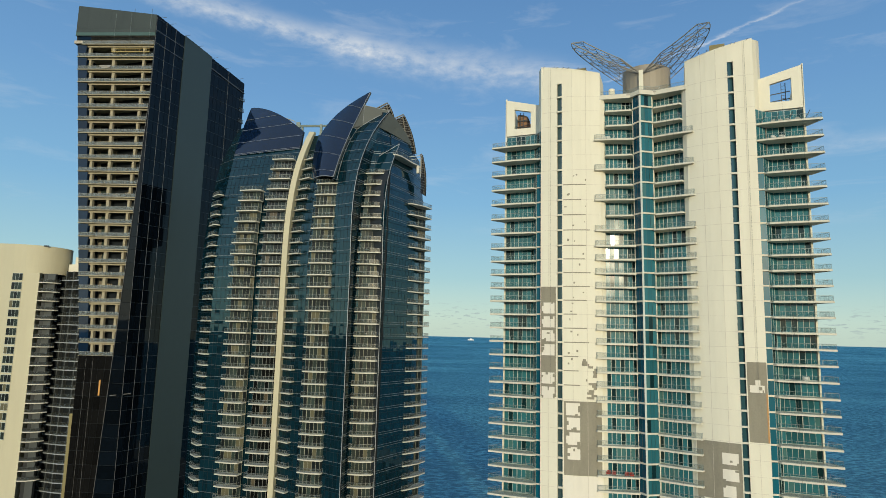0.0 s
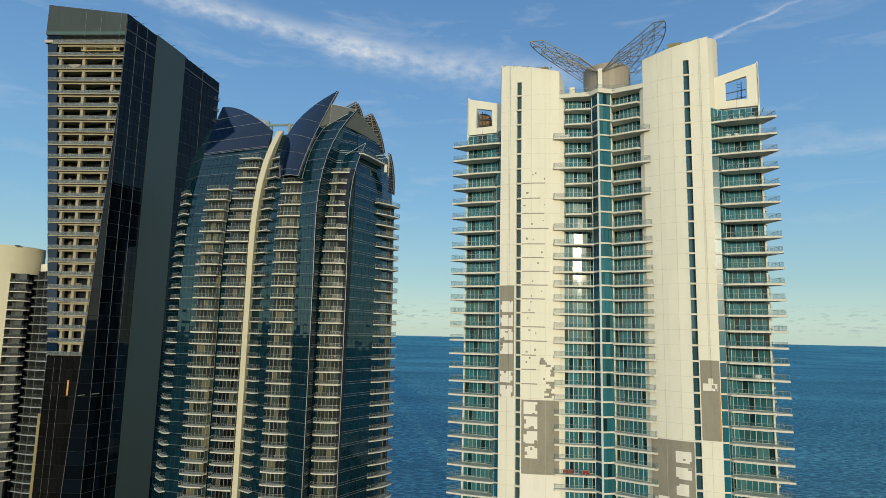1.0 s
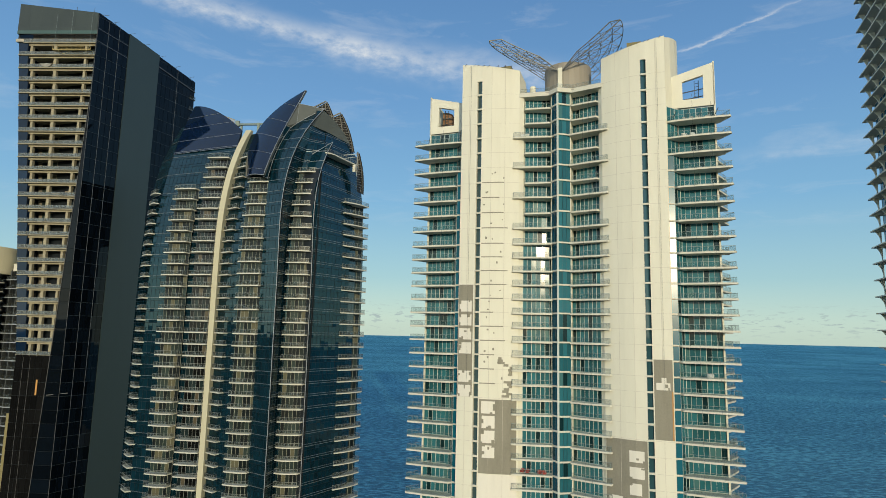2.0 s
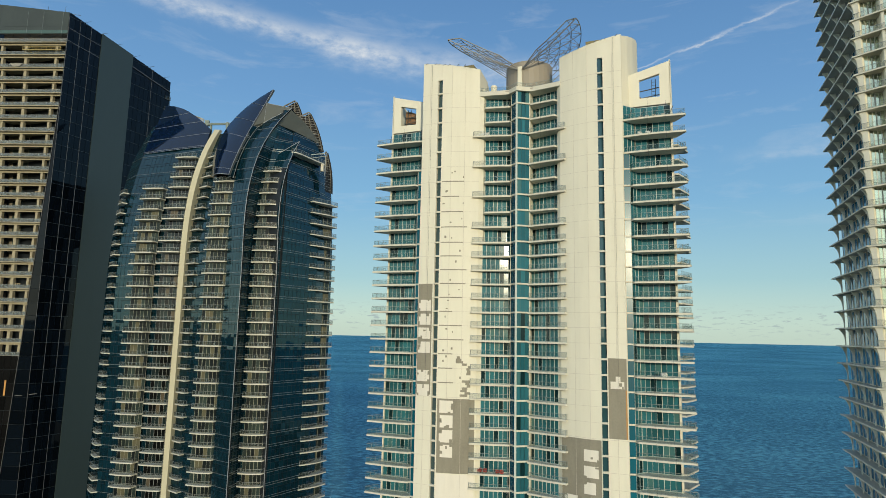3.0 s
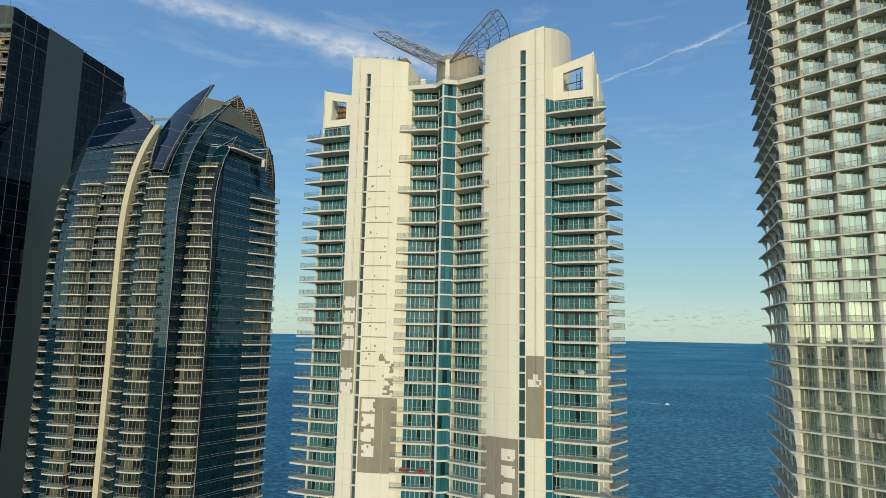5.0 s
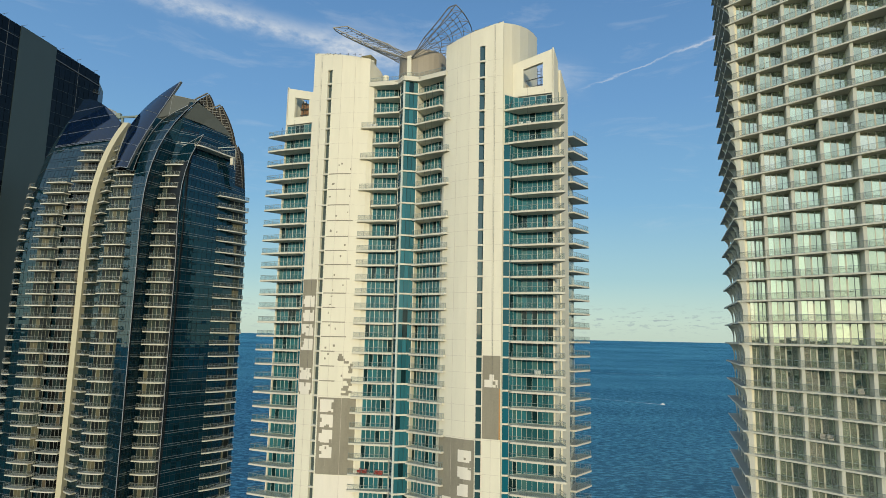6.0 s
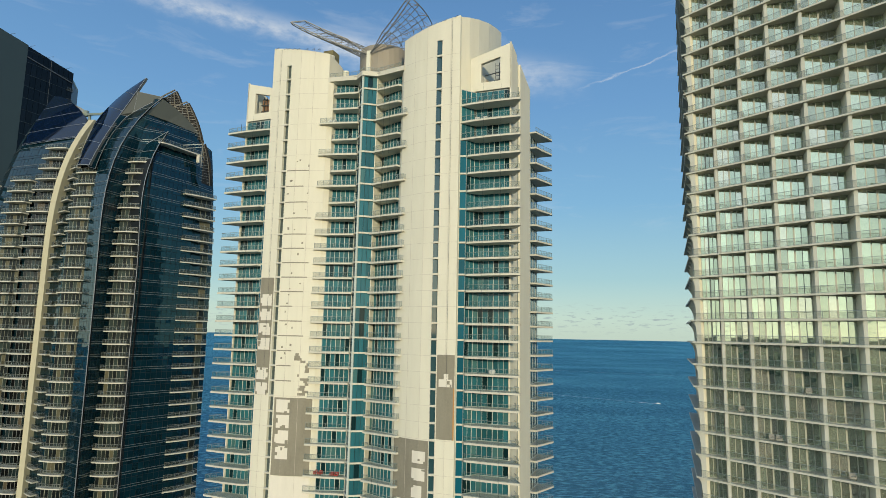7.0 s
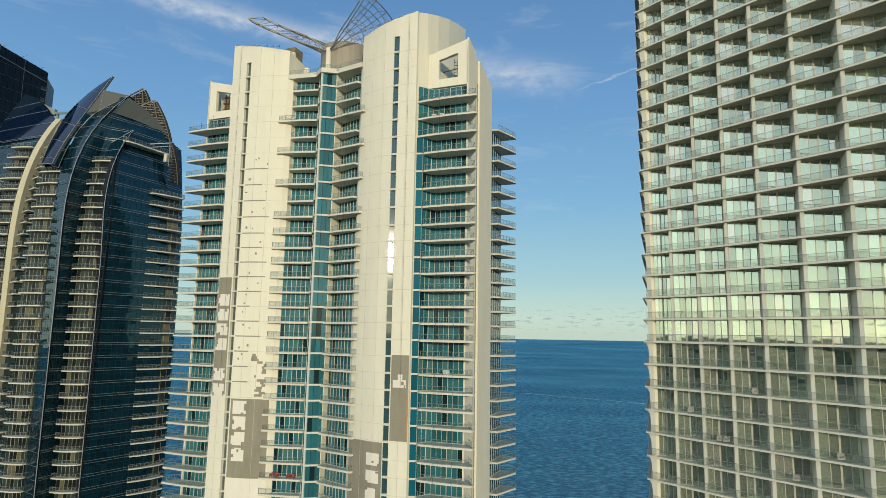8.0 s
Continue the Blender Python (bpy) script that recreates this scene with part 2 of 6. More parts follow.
# ---- mesh builders ----
class Mesh:
    """Collects faces of one part, then makes the mesh."""

    def __init__(self):
        self.v, self.f = [], []

    def face(self, *pts):
        k = len(self.v)
        self.v += [tuple(p) for p in pts]
        self.f.append(tuple(range(k, k + len(pts))))

    def prism(self, pts, z0, z1):
        """A plan outline, walked round, between two heights; z1 may be a list, one height a corner."""
        n, k = len(pts), len(self.v)
        tops = z1 if isinstance(z1, (list, tuple)) else [z1] * n
        self.v += [(p[0], p[1], z0) for p in pts] + [(p[0], p[1], h) for p, h in zip(pts, tops)]
        for i in range(n):
            j = (i + 1) % n
            self.f.append((k + i, k + j, k + n + j, k + n + i))
        self.f.append(tuple(range(k + n - 1, k - 1, -1)))
        self.f.append(tuple(range(k + n, k + 2 * n)))

    def box(self, x0, x1, y0, y1, z0, z1):
        self.prism(((x0, y0), (x1, y0), (x1, y1), (x0, y1)), z0, z1)

    def plate(self, outline, a, b, axis):
        """An outline in (y, z) or (x, z), thickened along the other level axis from a to b; built in strips between equal heights."""
        n, k = len(outline), len(self.v)
        for d in (a, b):
            self.v += [((d, u, z) if axis == "x" else (u, d, z)) for u, z in outline]
        for i in range(n):
            j = (i + 1) % n
            self.f.append((k + i, k + j, k + n + j, k + n + i))
        self.f += [tuple(range(k + n - 1, k - 1, -1)), tuple(range(k + n, k + 2 * n))]

    def bar(self, p, q, r, n=4):
        """A thin straight bar from p to q."""
        p, q = Vector(p), Vector(q)
        d = (q - p).normalized()
        a = d.cross(Vector((0, 0, 1)) if abs(d.z) < 0.9 else Vector((1, 0, 0))).normalized()
        b = d.cross(a)
        k = len(self.v)
        for c in (p, q):
            for i in range(n):
                w = 2 * math.pi * (i + 0.5) / n
                self.v.append(tuple(c + a * (math.cos(w) * r) + b * (math.sin(w) * r)))
        for i in range(n):
            j = (i + 1) % n
            self.f.append((k + i, k + j, k + n + j, k + n + i))
        self.f += [tuple(range(k + n - 1, k - 1, -1)), tuple(range(k + n, k + 2 * n))]

    def wall(self, p, q, thick, z0, z1, side=1):
        """An upright plate along the plan line p to q, thickened to its left (side 1) or right."""
        d = Vector((q[0] - p[0], q[1] - p[1])).normalized()
        n = Vector((-d.y, d.x)) * thick * side
        self.prism((p[:2], q[:2], (q[0] + n.x, q[1] + n.y), (p[0] + n.x, p[1] + n.y)), z0, z1)

    def made(self, name, mat, at=(0, 0, 0), smooth=False):
        me = bpy.data.meshes.new(name)
        me.from_pydata([(a - at[0], b - at[1], c - at[2]) for a, b, c in self.v], [], self.f)
        bm = bmesh.new()
        bm.from_mesh(me)
        bmesh.ops.remove_doubles(bm, verts=bm.verts, dist=0.0008)
        bmesh.ops.recalc_face_normals(bm, faces=bm.faces)
        bm.to_mesh(me)
        bm.free()
        me.materials.append(mat)
        if smooth:
            me.polygons.foreach_set("use_smooth", [True] * len(me.polygons))
        return me


def part(name, data, parent, label="", at=(0, 0, 0), turn=0.0):
    ob = new(name, data)
    ob.parent = parent
    ob.location = at
    if turn:
        ob.rotation_euler = (0, 0, turn)
    return tagged(ob, label)


def thing(name, at, turn, label, category, group="", kind=""):
    e = new(name)
    e.location, e.rotation_euler = at, (0, 0, radians(turn))
    return tagged(e, label, category, group, kind)


def grid_frame(path, posts, rows, thick, m=None):
    """One connected frame: posts at distances along a plan path (pairs from, to) and rails at heights (pairs), thickened both ways."""
    m = m or Mesh()
    legs = [0.0]
    for a, b in zip(path, path[1:]):
        legs.append(legs[-1] + math.hypot(b[0] - a[0], b[1] - a[1]))

    def place(s):
        i = max(k for k in range(len(legs) - 1) if legs[k] <= s + 1e-6)
        a, b = path[i], path[i + 1]
        d = legs[i + 1] - legs[i]
        f = (s - legs[i]) / d
        return a[0] + (b[0] - a[0]) * f, a[1] + (b[1] - a[1]) * f, -(b[1] - a[1]) / d, (b[0] - a[0]) / d

    xs = sorted({round(v, 4) for pr in posts for v in pr} | {round(v, 4) for v in legs})
    zs = sorted({round(v, 4) for pr in rows for v in pr})
    ring = []
    for s in xs:
        x, y, nx, ny = place(min(s, legs[-1]))
        ring.append(((x - nx * thick / 2, y - ny * thick / 2), (x + nx * thick / 2, y + ny * thick / 2)))
    k, nz = len(m.v), len(zs)
    for a, b in ring:
        for p in (a, b):
            m.v += [(*p, z) for z in zs]

    def vid(i, side, j):
        return k + (2 * i + side) * nz + j

    def solid(i, j):
        if not (0 <= i < len(xs) - 1 and 0 <= j < nz - 1):
            return False
        cx, cz = (xs[i] + xs[i + 1]) / 2, (zs[j] + zs[j + 1]) / 2
        return any(a < cx < b for a, b in posts) or any(a < cz < b for a, b in rows)

    for i in range(len(xs) - 1):
        for j in range(nz - 1):
            if not solid(i, j):
                continue
            for side in (0, 1):
                m.f.append((vid(i, side, j), vid(i + 1, side, j), vid(i + 1, side, j + 1), vid(i, side, j + 1)))
            for di, dj, e in ((-1, 0, ((i, j), (i, j + 1))), (1, 0, ((i + 1, j), (i + 1, j + 1))), (0, -1, ((i, j), (i + 1, j))), (0, 1, ((i, j + 1), (i + 1, j + 1)))):
                if not solid(i + di, j + dj):
                    (a, za), (c, zc) = e
                    m.f.append((vid(a, 0, za), vid(c, 0, zc), vid(c, 1, zc), vid(a, 1, za)))
    return m


def rail_parts(line, height=1.07, post=1.25, metal=None, pane=None):
    """Posts and rails in one frame, and the glass between them, along a plan line at z = 0."""
    glass = Mesh()
    posts, s = [], 0.0
    for a, b in zip(line, line[1:]):
        d = math.hypot(b[0] - a[0], b[1] - a[1])
        n = max(1, round(d / post))
        posts += [(s + d * i / n - 0.022, s + d * i / n + 0.022) for i in range(n + 1)]
        s += d
        glass.wall(a, b, 0.02, 0.14, height - 0.055)
    posts = [(max(0.0, a), min(s, c)) for a, c in posts]
    frame_ = grid_frame(line, posts, [(0.0, 0.02), (0.1, 0.14), (height - 0.055, height)], 0.05)
    return frame_.made("railing", metal or RAIL), glass.made("railing_glass", pane or RAILGLASS)


def balcony_kind(outline, line, thick=0.36, mat=SLAB, post=1.25, metal=None, pane=None):
    """Slab, railing and glass meshes of a balcony whose floor is at z = 0."""
    s = Mesh()
    s.prism(outline, -thick, 0)
    return (s.made("balcony", mat), *rail_parts(line, post=post, metal=metal, pane=pane))


def put_balcony(kind, parent, at=(0, 0, 0), turn=0.0, label=""):
    slab = part("balcony", kind[0], parent, label, at, turn)
    part("railing", kind[1], slab)
    part("railing_glass", kind[2], slab)
    return slab


def window_kind(p, q, z0, z1, count, glass, frame=FRAME, post=0.055, wobble=0.012, seed=1, heavy=(), single=False):
    """A row of upright panes along the plan line p to q, with posts between them, head and sill."""
    rnd = random.Random(seed)
    f, g = Mesh(), Mesh()
    path = [Vector((*c, 0)) for c in (p if isinstance(p, list) else (p, q))]
    legs = [0.0]
    for a, c in zip(path, path[1:]):
        legs.append(legs[-1] + (c - a).length)
    run = legs[-1]

    def along(s):
        i = max(k for k in range(len(path) - 1) if legs[k] <= s + 1e-6)
        return path[i].lerp(path[i + 1], (s - legs[i]) / (legs[i + 1] - legs[i]))

    posts = []
    for i in range(count + 1):
        c, w = run * i / count, post * (2.2 if i in heavy else 1)
        posts.append((max(0.0, c - w / 2), min(run, c + w / 2)))
    grid_frame([tuple(c.xy) for c in path], posts, [(z0, z0 + 0.1), (z1 - 0.1, z1)], 0.12, f)
    panes = []
    for i in range(count):
        g = Mesh() if single else g
        a, b = along(run * i / count), along(run * (i + 1) / count)
        d = (b - a).normalized()
        n = Vector((d.y, -d.x, 0))
        k = [rnd.uniform(-wobble, wobble) for _ in range(3)]
        k.append(k[0] + k[2] - k[1])
        g.face(*[(c + n * o) + Vector((0, 0, z)) for c, z, o in ((a, z0, k[0]), (b, z0, k[1]), (b, z1, k[2]), (a, z1, k[3]))])
        if single:
            panes.append(g.made("pane", glass))
    return f.made("window", frame), (panes if single else g.made("glazing", glass))


def put_window(kind, parent, at=(0, 0, 0), turn=0.0):
    f = part("window", kind[0], parent, "", at, turn)
    if isinstance(kind[1], list):
        for me in kind[1]:
            part("pane", me, f)
    else:
        part("glazing", kind[1], f)
    return f

# ---- ground and sea ----


def land_height(x, y):
    """Flat round the towers; far inland the land rises a little, so that its rim stands where the true horizon does."""
    return 118.0 * min(1.0, max(0.0, (math.hypot(x, y) - 1500) / 3400)) ** 2


def build_ground():
    g = Mesh()
    ys = [330, 200, 0, -500, -1000, -1500] + [-1500 - 3400 * i / 16 for i in range(1, 17)]
    xs = [-4900 + 9800 * i / 40 for i in range(41)]
    for y0, y1 in zip(ys, ys[1:]):
        for x0, x1 in zip(xs, xs[1:]):
            g.face(*[(x, y, land_height(x, y) if y < 100 else 0.0) for x, y in ((x0, y1), (x1, y1), (x1, y0), (x0, y0))])
    mt = material("city_ground", (0.02, 0.034, 0.021), 0.95, vary=0.3, grain=0.02, stain=0.3)
    tagged(new("ground", g.made("ground", mt)), "dark built-up land with trees behind the towers", "ground", kind="structure")
    s = Mesh()
    s.prism(((-4900, 330), (4900, 330), (4900, 372), (-4900, 372)), -3, [0.0, 0.0, -0.7, -0.7])
    sand = material("beach_sand", (0.5, 0.43, 0.31), 0.95, vary=0.15, bump=0.5)
    tagged(new("beach", s.made("beach", sand)), "pale beach sand along the shore", "beach", kind="structure")


def build_sea():
    """One sheet of water; far out it rises a little, so that its rim stands where the true horizon does."""
    me = bpy.data.meshes.new("sea")
    ys = [360, 450, 560, 700, 850, 1050, 1300, 1500] + [1500 + 3400 * (i / 24) for i in range(1, 25)]
    xs = [-4950 + 9900 * i / 40 for i in range(41)]
    verts = [(x, y, -0.6 + 92.3 * max(0.0, (y - 1500) / 3400) ** 2) for y in ys for x in xs]
    n = len(xs)
    faces = [(j * n + i, j * n + i + 1, (j + 1) * n + i + 1, (j + 1) * n + i) for j in range(len(ys) - 1) for i in range(n - 1)]
    me.from_pydata(verts, [], faces)
    me.polygons.foreach_set("use_smooth", [True] * len(me.polygons))
    mt = bpy.data.materials.new("sea_water")
    mt.use_nodes = True
    t = mt.node_tree
    link = t.links.new
    p = t.nodes["Principled BSDF"]
    p.inputs["Roughness"].default_value, p.inputs["Specular IOR Level"].default_value = 0.6, 0.0
    gloss = t.nodes.new("ShaderNodeBsdfGlossy")
    gloss.inputs["Roughness"].default_value, gloss.inputs["Color"].default_value = 0.25, (0.45, 0.72, 1.0, 1)
    both = t.nodes.new("ShaderNodeMixShader")
    both.inputs[0].default_value = 0.16
    link(p.outputs[0], both.inputs[1])
    link(gloss.outputs[0], both.inputs[2])
    link(both.outputs[0], t.nodes["Material Output"].inputs["Surface"])
    co = t.nodes.new("ShaderNodeTexCoord")
    mp = t.nodes.new("ShaderNodeMapping")
    mp.inputs["Rotation"].default_value = (0, 0, radians(8))
    mp.inputs["Scale"].default_value = (0.5, 1.0, 1.0)
    link(co.outputs["Object"], mp.inputs["Vector"])
    swell = node(t, "ShaderNodeTexNoise", Scale=0.26, Detail=6.0, Roughness=0.7, Distortion=0.25)
    chop = node(t, "ShaderNodeTexNoise", Scale=0.35, Detail=6.0, Roughness=0.6)
    patch = node(t, "ShaderNodeTexNoise", Scale=0.004, Detail=5.0, Roughness=0.55)
    for n_ in (swell, chop, patch):
        link(mp.outputs["Vector"], n_.inputs["Vector"])
    add = t.nodes.new("ShaderNodeMath")
    add.operation = "MULTIPLY_ADD"
    link(chop.outputs["Fac"], add.inputs[0])
    add.inputs[1].default_value = 0.3
    link(swell.outputs["Fac"], add.inputs[2])
    bump = t.nodes.new("ShaderNodeBump")
    bump.inputs["Strength"].default_value, bump.inputs["Distance"].default_value = 1.0, 9.0
    link(add.outputs[0], bump.inputs["Height"])
    link(bump.outputs["Normal"], p.inputs["Normal"])
    # light and dark sides of ripples painted in: colour follows the swell noise
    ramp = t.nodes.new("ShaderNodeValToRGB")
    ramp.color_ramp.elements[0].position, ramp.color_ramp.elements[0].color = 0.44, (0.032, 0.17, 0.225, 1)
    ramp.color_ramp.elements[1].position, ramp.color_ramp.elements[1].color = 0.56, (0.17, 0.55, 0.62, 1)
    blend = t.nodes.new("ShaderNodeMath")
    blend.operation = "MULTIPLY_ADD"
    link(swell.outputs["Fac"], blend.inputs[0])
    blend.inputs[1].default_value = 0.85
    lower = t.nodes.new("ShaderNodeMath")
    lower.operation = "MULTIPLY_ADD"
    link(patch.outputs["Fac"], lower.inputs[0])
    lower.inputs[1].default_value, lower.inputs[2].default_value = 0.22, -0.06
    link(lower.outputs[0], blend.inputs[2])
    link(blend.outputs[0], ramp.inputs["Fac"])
    link(bump.outputs["Normal"], gloss.inputs["Normal"])
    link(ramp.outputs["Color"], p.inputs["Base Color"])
    me.materials.append(mt)
    water = tagged(new("water", me), "deep blue rippled sea reaching the horizon", "sea", kind="structure")
    trail = Mesh()
    for a, b in zip(range(10), range(1, 11)):
        q = []
        for i, side in ((a, -1), (b, -1), (b, 1), (a, 1)):
            x, y = 180 + 530 * i / 10, 2190 - 190 * i / 10 + 5 * math.sin(i * 1.7)
            q.append((x, y + side * (2.2 + 0.8 * math.sin(i * 2.3)), -0.35 + 92.3 * max(0.0, (y - 1500) / 3400) ** 2))
        trail.face(*q)
    part("wake", trail.made("wake", WAKE), water, "long faint old wake")


def build_town():
    """Low blocks and towers far inland, which the mirrored fronts show."""
    rnd = random.Random(21)
    m = Mesh()
    for _ in range(240):
        x, y = rnd.uniform(-1500, 3200), -rnd.uniform(900, 3900)
        w, d, h = rnd.uniform(14, 45), rnd.uniform(14, 40), rnd.choice((8, 10, 14, 18, 25, 34)) * rnd.uniform(0.8, 1.2)
        z = land_height(x, y)
        m.box(x - w, x + w, y - d, y + d, z - 6, z + h)
    mt = material("far_town", (0.12, 0.15, 0.1), 0.9, vary=0.2, grain=0.1, island=0.5)
    tagged(new("town", m.made("town", mt)), "low town blocks far inland", "town", kind="stuff")


build_ground()
build_sea()
build_town()

# ---- the white tower with the lattice wings ----
C_LOW, C_MID, C_HIGH = 3.085, 140.55, 3.5
C_LEVELS = [C_MID - C_LOW * k for k in range(23, 0, -1)] + [C_MID + C_HIGH * k for k in range(0, 11)]
C_UP = len(C_LEVELS) - 11          # index of the level at C_MID


def fin_line(side):
    """The plan of a fin wall's front, from its outer edge to the recess."""
    pts = [(22.5, -2.2), (20.6, -2.3), (18.7, -2.3), (17.6, -2.25), (15.3, -1.95), (13.3, -1.45), (11.2, -0.75), (9.2, 0.05)]
    return [(side * x, y) for x, y in pts]


def fin_top(x):
    return 181.3 + (min(abs(x), 22.5) - 9.2) / 13.3 * 2.3


def white_tower():
    T = thing("apartment_tower", (33.6, 132.5, 0), -19.1, "tall white apartment tower with teal windows and balconies", "building")
    for side in (-1, 1):
        ln = fin_line(side)
        # front fin wall, open at the upright slot
        w = Mesh()
        for i in range(len(ln) - 1):
            a, b = ln[i], ln[i + 1]
            back = [(b[0], b[1] + 0.7), (a[0], a[1] + 0.7)]
            if i == 2:
                w.prism([a, b, *back], 178.9, [fin_top(a[0]), fin_top(b[0]), fin_top(b[0]), fin_top(a[0])])
            else:
                w.prism([a, b, *back], 0, [fin_top(a[0]), fin_top(b[0]), fin_top(b[0]), fin_top(a[0])])
        part("fin_wall", w.made("fin_wall", WHITE), T, "plain white rendered wall with a tall window slot")
        # the shaft behind the fin, rounded on its outer side and rising to the rear
        sh = Mesh()
        outer = [(22.5, -1.5), (23.5, 0.6), (24.4, 4), (24.9, 9), (24.7, 15), (24.0, 22)]
        for a, b in zip(outer, outer[1:]):
            za, zb = 183.6 + (a[1] + 1.5) * 0.33, 183.6 + (b[1] + 1.5) * 0.33
            sh.prism([(side * a[0], a[1]), (side * b[0], b[1]), (side * (b[0] - 0.8), b[1]), (side * (a[0] - 0.8), a[1])], 150, [za, zb, zb, za])
        inner = [(9.2, 0.75), (9.0, 5), (9.8, 10), (12, 15)]
        for a, b in zip(inner, inner[1:]):
            za, zb = 181.3 - (a[1]) * 0.22, 181.3 - (b[1]) * 0.22
            sh.prism([(side * a[0], a[1]), (side * b[0], b[1]), (side * (b[0] + 0.6), b[1]), (side * (a[0] + 0.6), a[1])], 170, [za, zb, zb, za])
        part("roof_wall", sh.made("roof_wall", WHITE), T, "curved white parapet wall")
        # joints of the plaster
        ret = Mesh()
        ret.prism([(side * 22.2, -1.5), (side * 22.56, -1.5), (side * 22.56, -1.02), (side * 22.2, -1.02)], 0, 170)
        part("return_wall", ret.made("return_wall", WHITE), T)
        ret = Mesh()
        ret.prism([(side * 2.02, 1.6), (side * 2.2, 1.6), (side * 2.2, 5.2), (side * 2.02, 5.2)], 0, 175)
        part("return_wall", ret.made("return_wall", WHITE), T)
        ret = Mesh()
        ret.prism([(side * 9.22, 0.06), (side * 8.42, 0.9), (side * 8.5, 3.0), (side * 9.4, 3.0)], 0, 175)
        part("return_wall", ret.made("return_wall", WHITE), T)
        jt = Mesh()
        for x, y in ((20.6, -2.3), (15.3, -1.95), (12.3, -1.13)):
            jt.box(side * x - 0.025, side * x + 0.025, y - 0.012, y + 0.05, 60, fin_top(x) - 0.2)
        for z in C_LEVELS:
            for i in (0, 1, 3, 4, 5, 6):
                a, b = ln[i], ln[i + 1]
                jt.prism([(a[0], a[1] - 0.01), (b[0], b[1] - 0.01), (b[0], b[1] + 0.05), (a[0], a[1] + 0.05)], z - 0.02, z + 0.02)
        part("wall_joint", jt.made("wall_joint", JOINT), T)
            # slot windows and ledges
        g = Mesh()
        g.face((side * 18.75, -1.6, -C_LOW + 0.15), (side * 17.55, -2.26, -C_LOW + 0.15), (side * 17.55, -2.26, 0), (side * 18.75, -1.6, 0))
        slot = g.made("slot_window", SLOTGLASS)
        g = Mesh()
        g.face((side * 18.75, -1.6, -C_HIGH + 0.15), (side * 17.55, -2.26, -C_HIGH + 0.15), (side * 17.55, -2.26, 0), (side * 18.75, -1.6, 0))
        slot_high = g.made("slot_window", SLOTGLASS)
        lg = Mesh()
        x0, x1 = sorted((side * 18.75, side * 17.55))
        lg.box(x0, x1, -2.42, -1.5, -0.18, 0.18)
        ledge = lg.made("ledge", SLAB)
        for i, z in enumerate(C_LEVELS):
            part("slot_window", slot if i <= C_UP else slot_high, T, at=(0, random.uniform(-0.004, 0.004), z))
            part("ledge", ledge, T, at=(0, 0, z))
        part("slot_window", slot_high, T, at=(0, 0, 178.9))
        low = Mesh()
        low.face((x0, -1.95, 0), (x1, -1.95, 0), (x1, -1.95, 66.3), (x0, -1.95, 66.3))
        part("lower_slot_window", low.made("lower_slot_window", SLOTGLASS), T)

    # body: floors behind the glazing, coloured dark to stand in for interior shade
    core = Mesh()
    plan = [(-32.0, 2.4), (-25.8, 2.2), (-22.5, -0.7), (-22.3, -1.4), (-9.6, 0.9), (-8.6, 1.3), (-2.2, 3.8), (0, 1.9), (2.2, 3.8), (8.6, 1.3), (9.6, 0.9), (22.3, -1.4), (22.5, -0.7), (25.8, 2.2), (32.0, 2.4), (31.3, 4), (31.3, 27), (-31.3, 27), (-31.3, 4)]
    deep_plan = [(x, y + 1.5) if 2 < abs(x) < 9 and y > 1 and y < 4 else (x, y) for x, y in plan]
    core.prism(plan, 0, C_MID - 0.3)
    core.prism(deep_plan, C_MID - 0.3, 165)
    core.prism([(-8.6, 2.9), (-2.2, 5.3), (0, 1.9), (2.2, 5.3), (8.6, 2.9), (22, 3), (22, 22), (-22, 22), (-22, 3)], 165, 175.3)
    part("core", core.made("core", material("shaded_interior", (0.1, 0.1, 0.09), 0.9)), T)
    rf = Mesh()
    rf.box(-22, 22, 0.8, 22, 175.32, 175.6)
    rf.box(-31, 31, 2.5, 26.8, 165.0, 165.12)
    part("roof", rf.made("roof", ROOF), T)

    # side walls and the raised open frames of the two wings
    for side in (-1, 1):
        sw = Mesh()

        def top(y):
            return 178.0 - (y - 1.3) * 0.245

        for y0, y1, x, x0 in ((1.2, 2.4, 32.1, 31.78), (2.4, 5.6, 32.1, 31.2), (8.4, 17.0, 32.1, 31.2)):
            sw.prism([(side * x0, y0), (side * x, y0), (side * x, y1), (side * x0, y1)], 0, [top(y0), top(y0), top(y1), top(y1)])
        sw.prism([(side * 31.2, 5.6), (side * 31.7, 5.6), (side * 31.7, 8.4), (side * 31.2, 8.4)], 0, [top(5.6), top(5.6), top(8.4), top(8.4)])
        part("side_wall", sw.made("side_wall", WHITE), T, "white end wall with an upright groove")
        pipe = Mesh()
        for y in (6.2, 7.6):
            pipe.bar((side * 31.85, y, 60), (side * 31.85, y, 171), 0.1)
        part("downpipe", pipe.made("downpipe", RAIL), T)
        fr = Mesh()
        x0, x1, x2, x3 = 23.0, 25.8, 29.85, 32.0

        def edge(x):
            return 175.4 + (x - 23.0) / 9.35 * 2.5

        for a, b, z0, za, zb in ((x0, x1, 168.5, edge(x0), edge(x1)), (x2, x3, 168.5, edge(x2), edge(x3)), (x1, x2, 168.5, 170.2, 170.2)):
            fr.prism([(side * a, 1.2), (side * b, 1.2), (side * b, 2.0), (side * a, 2.0)], z0, [za, zb, zb, za])
        lower = [174.2 + (x - x1) / (x2 - x1) * 1.0 for x in (x1, x2)]
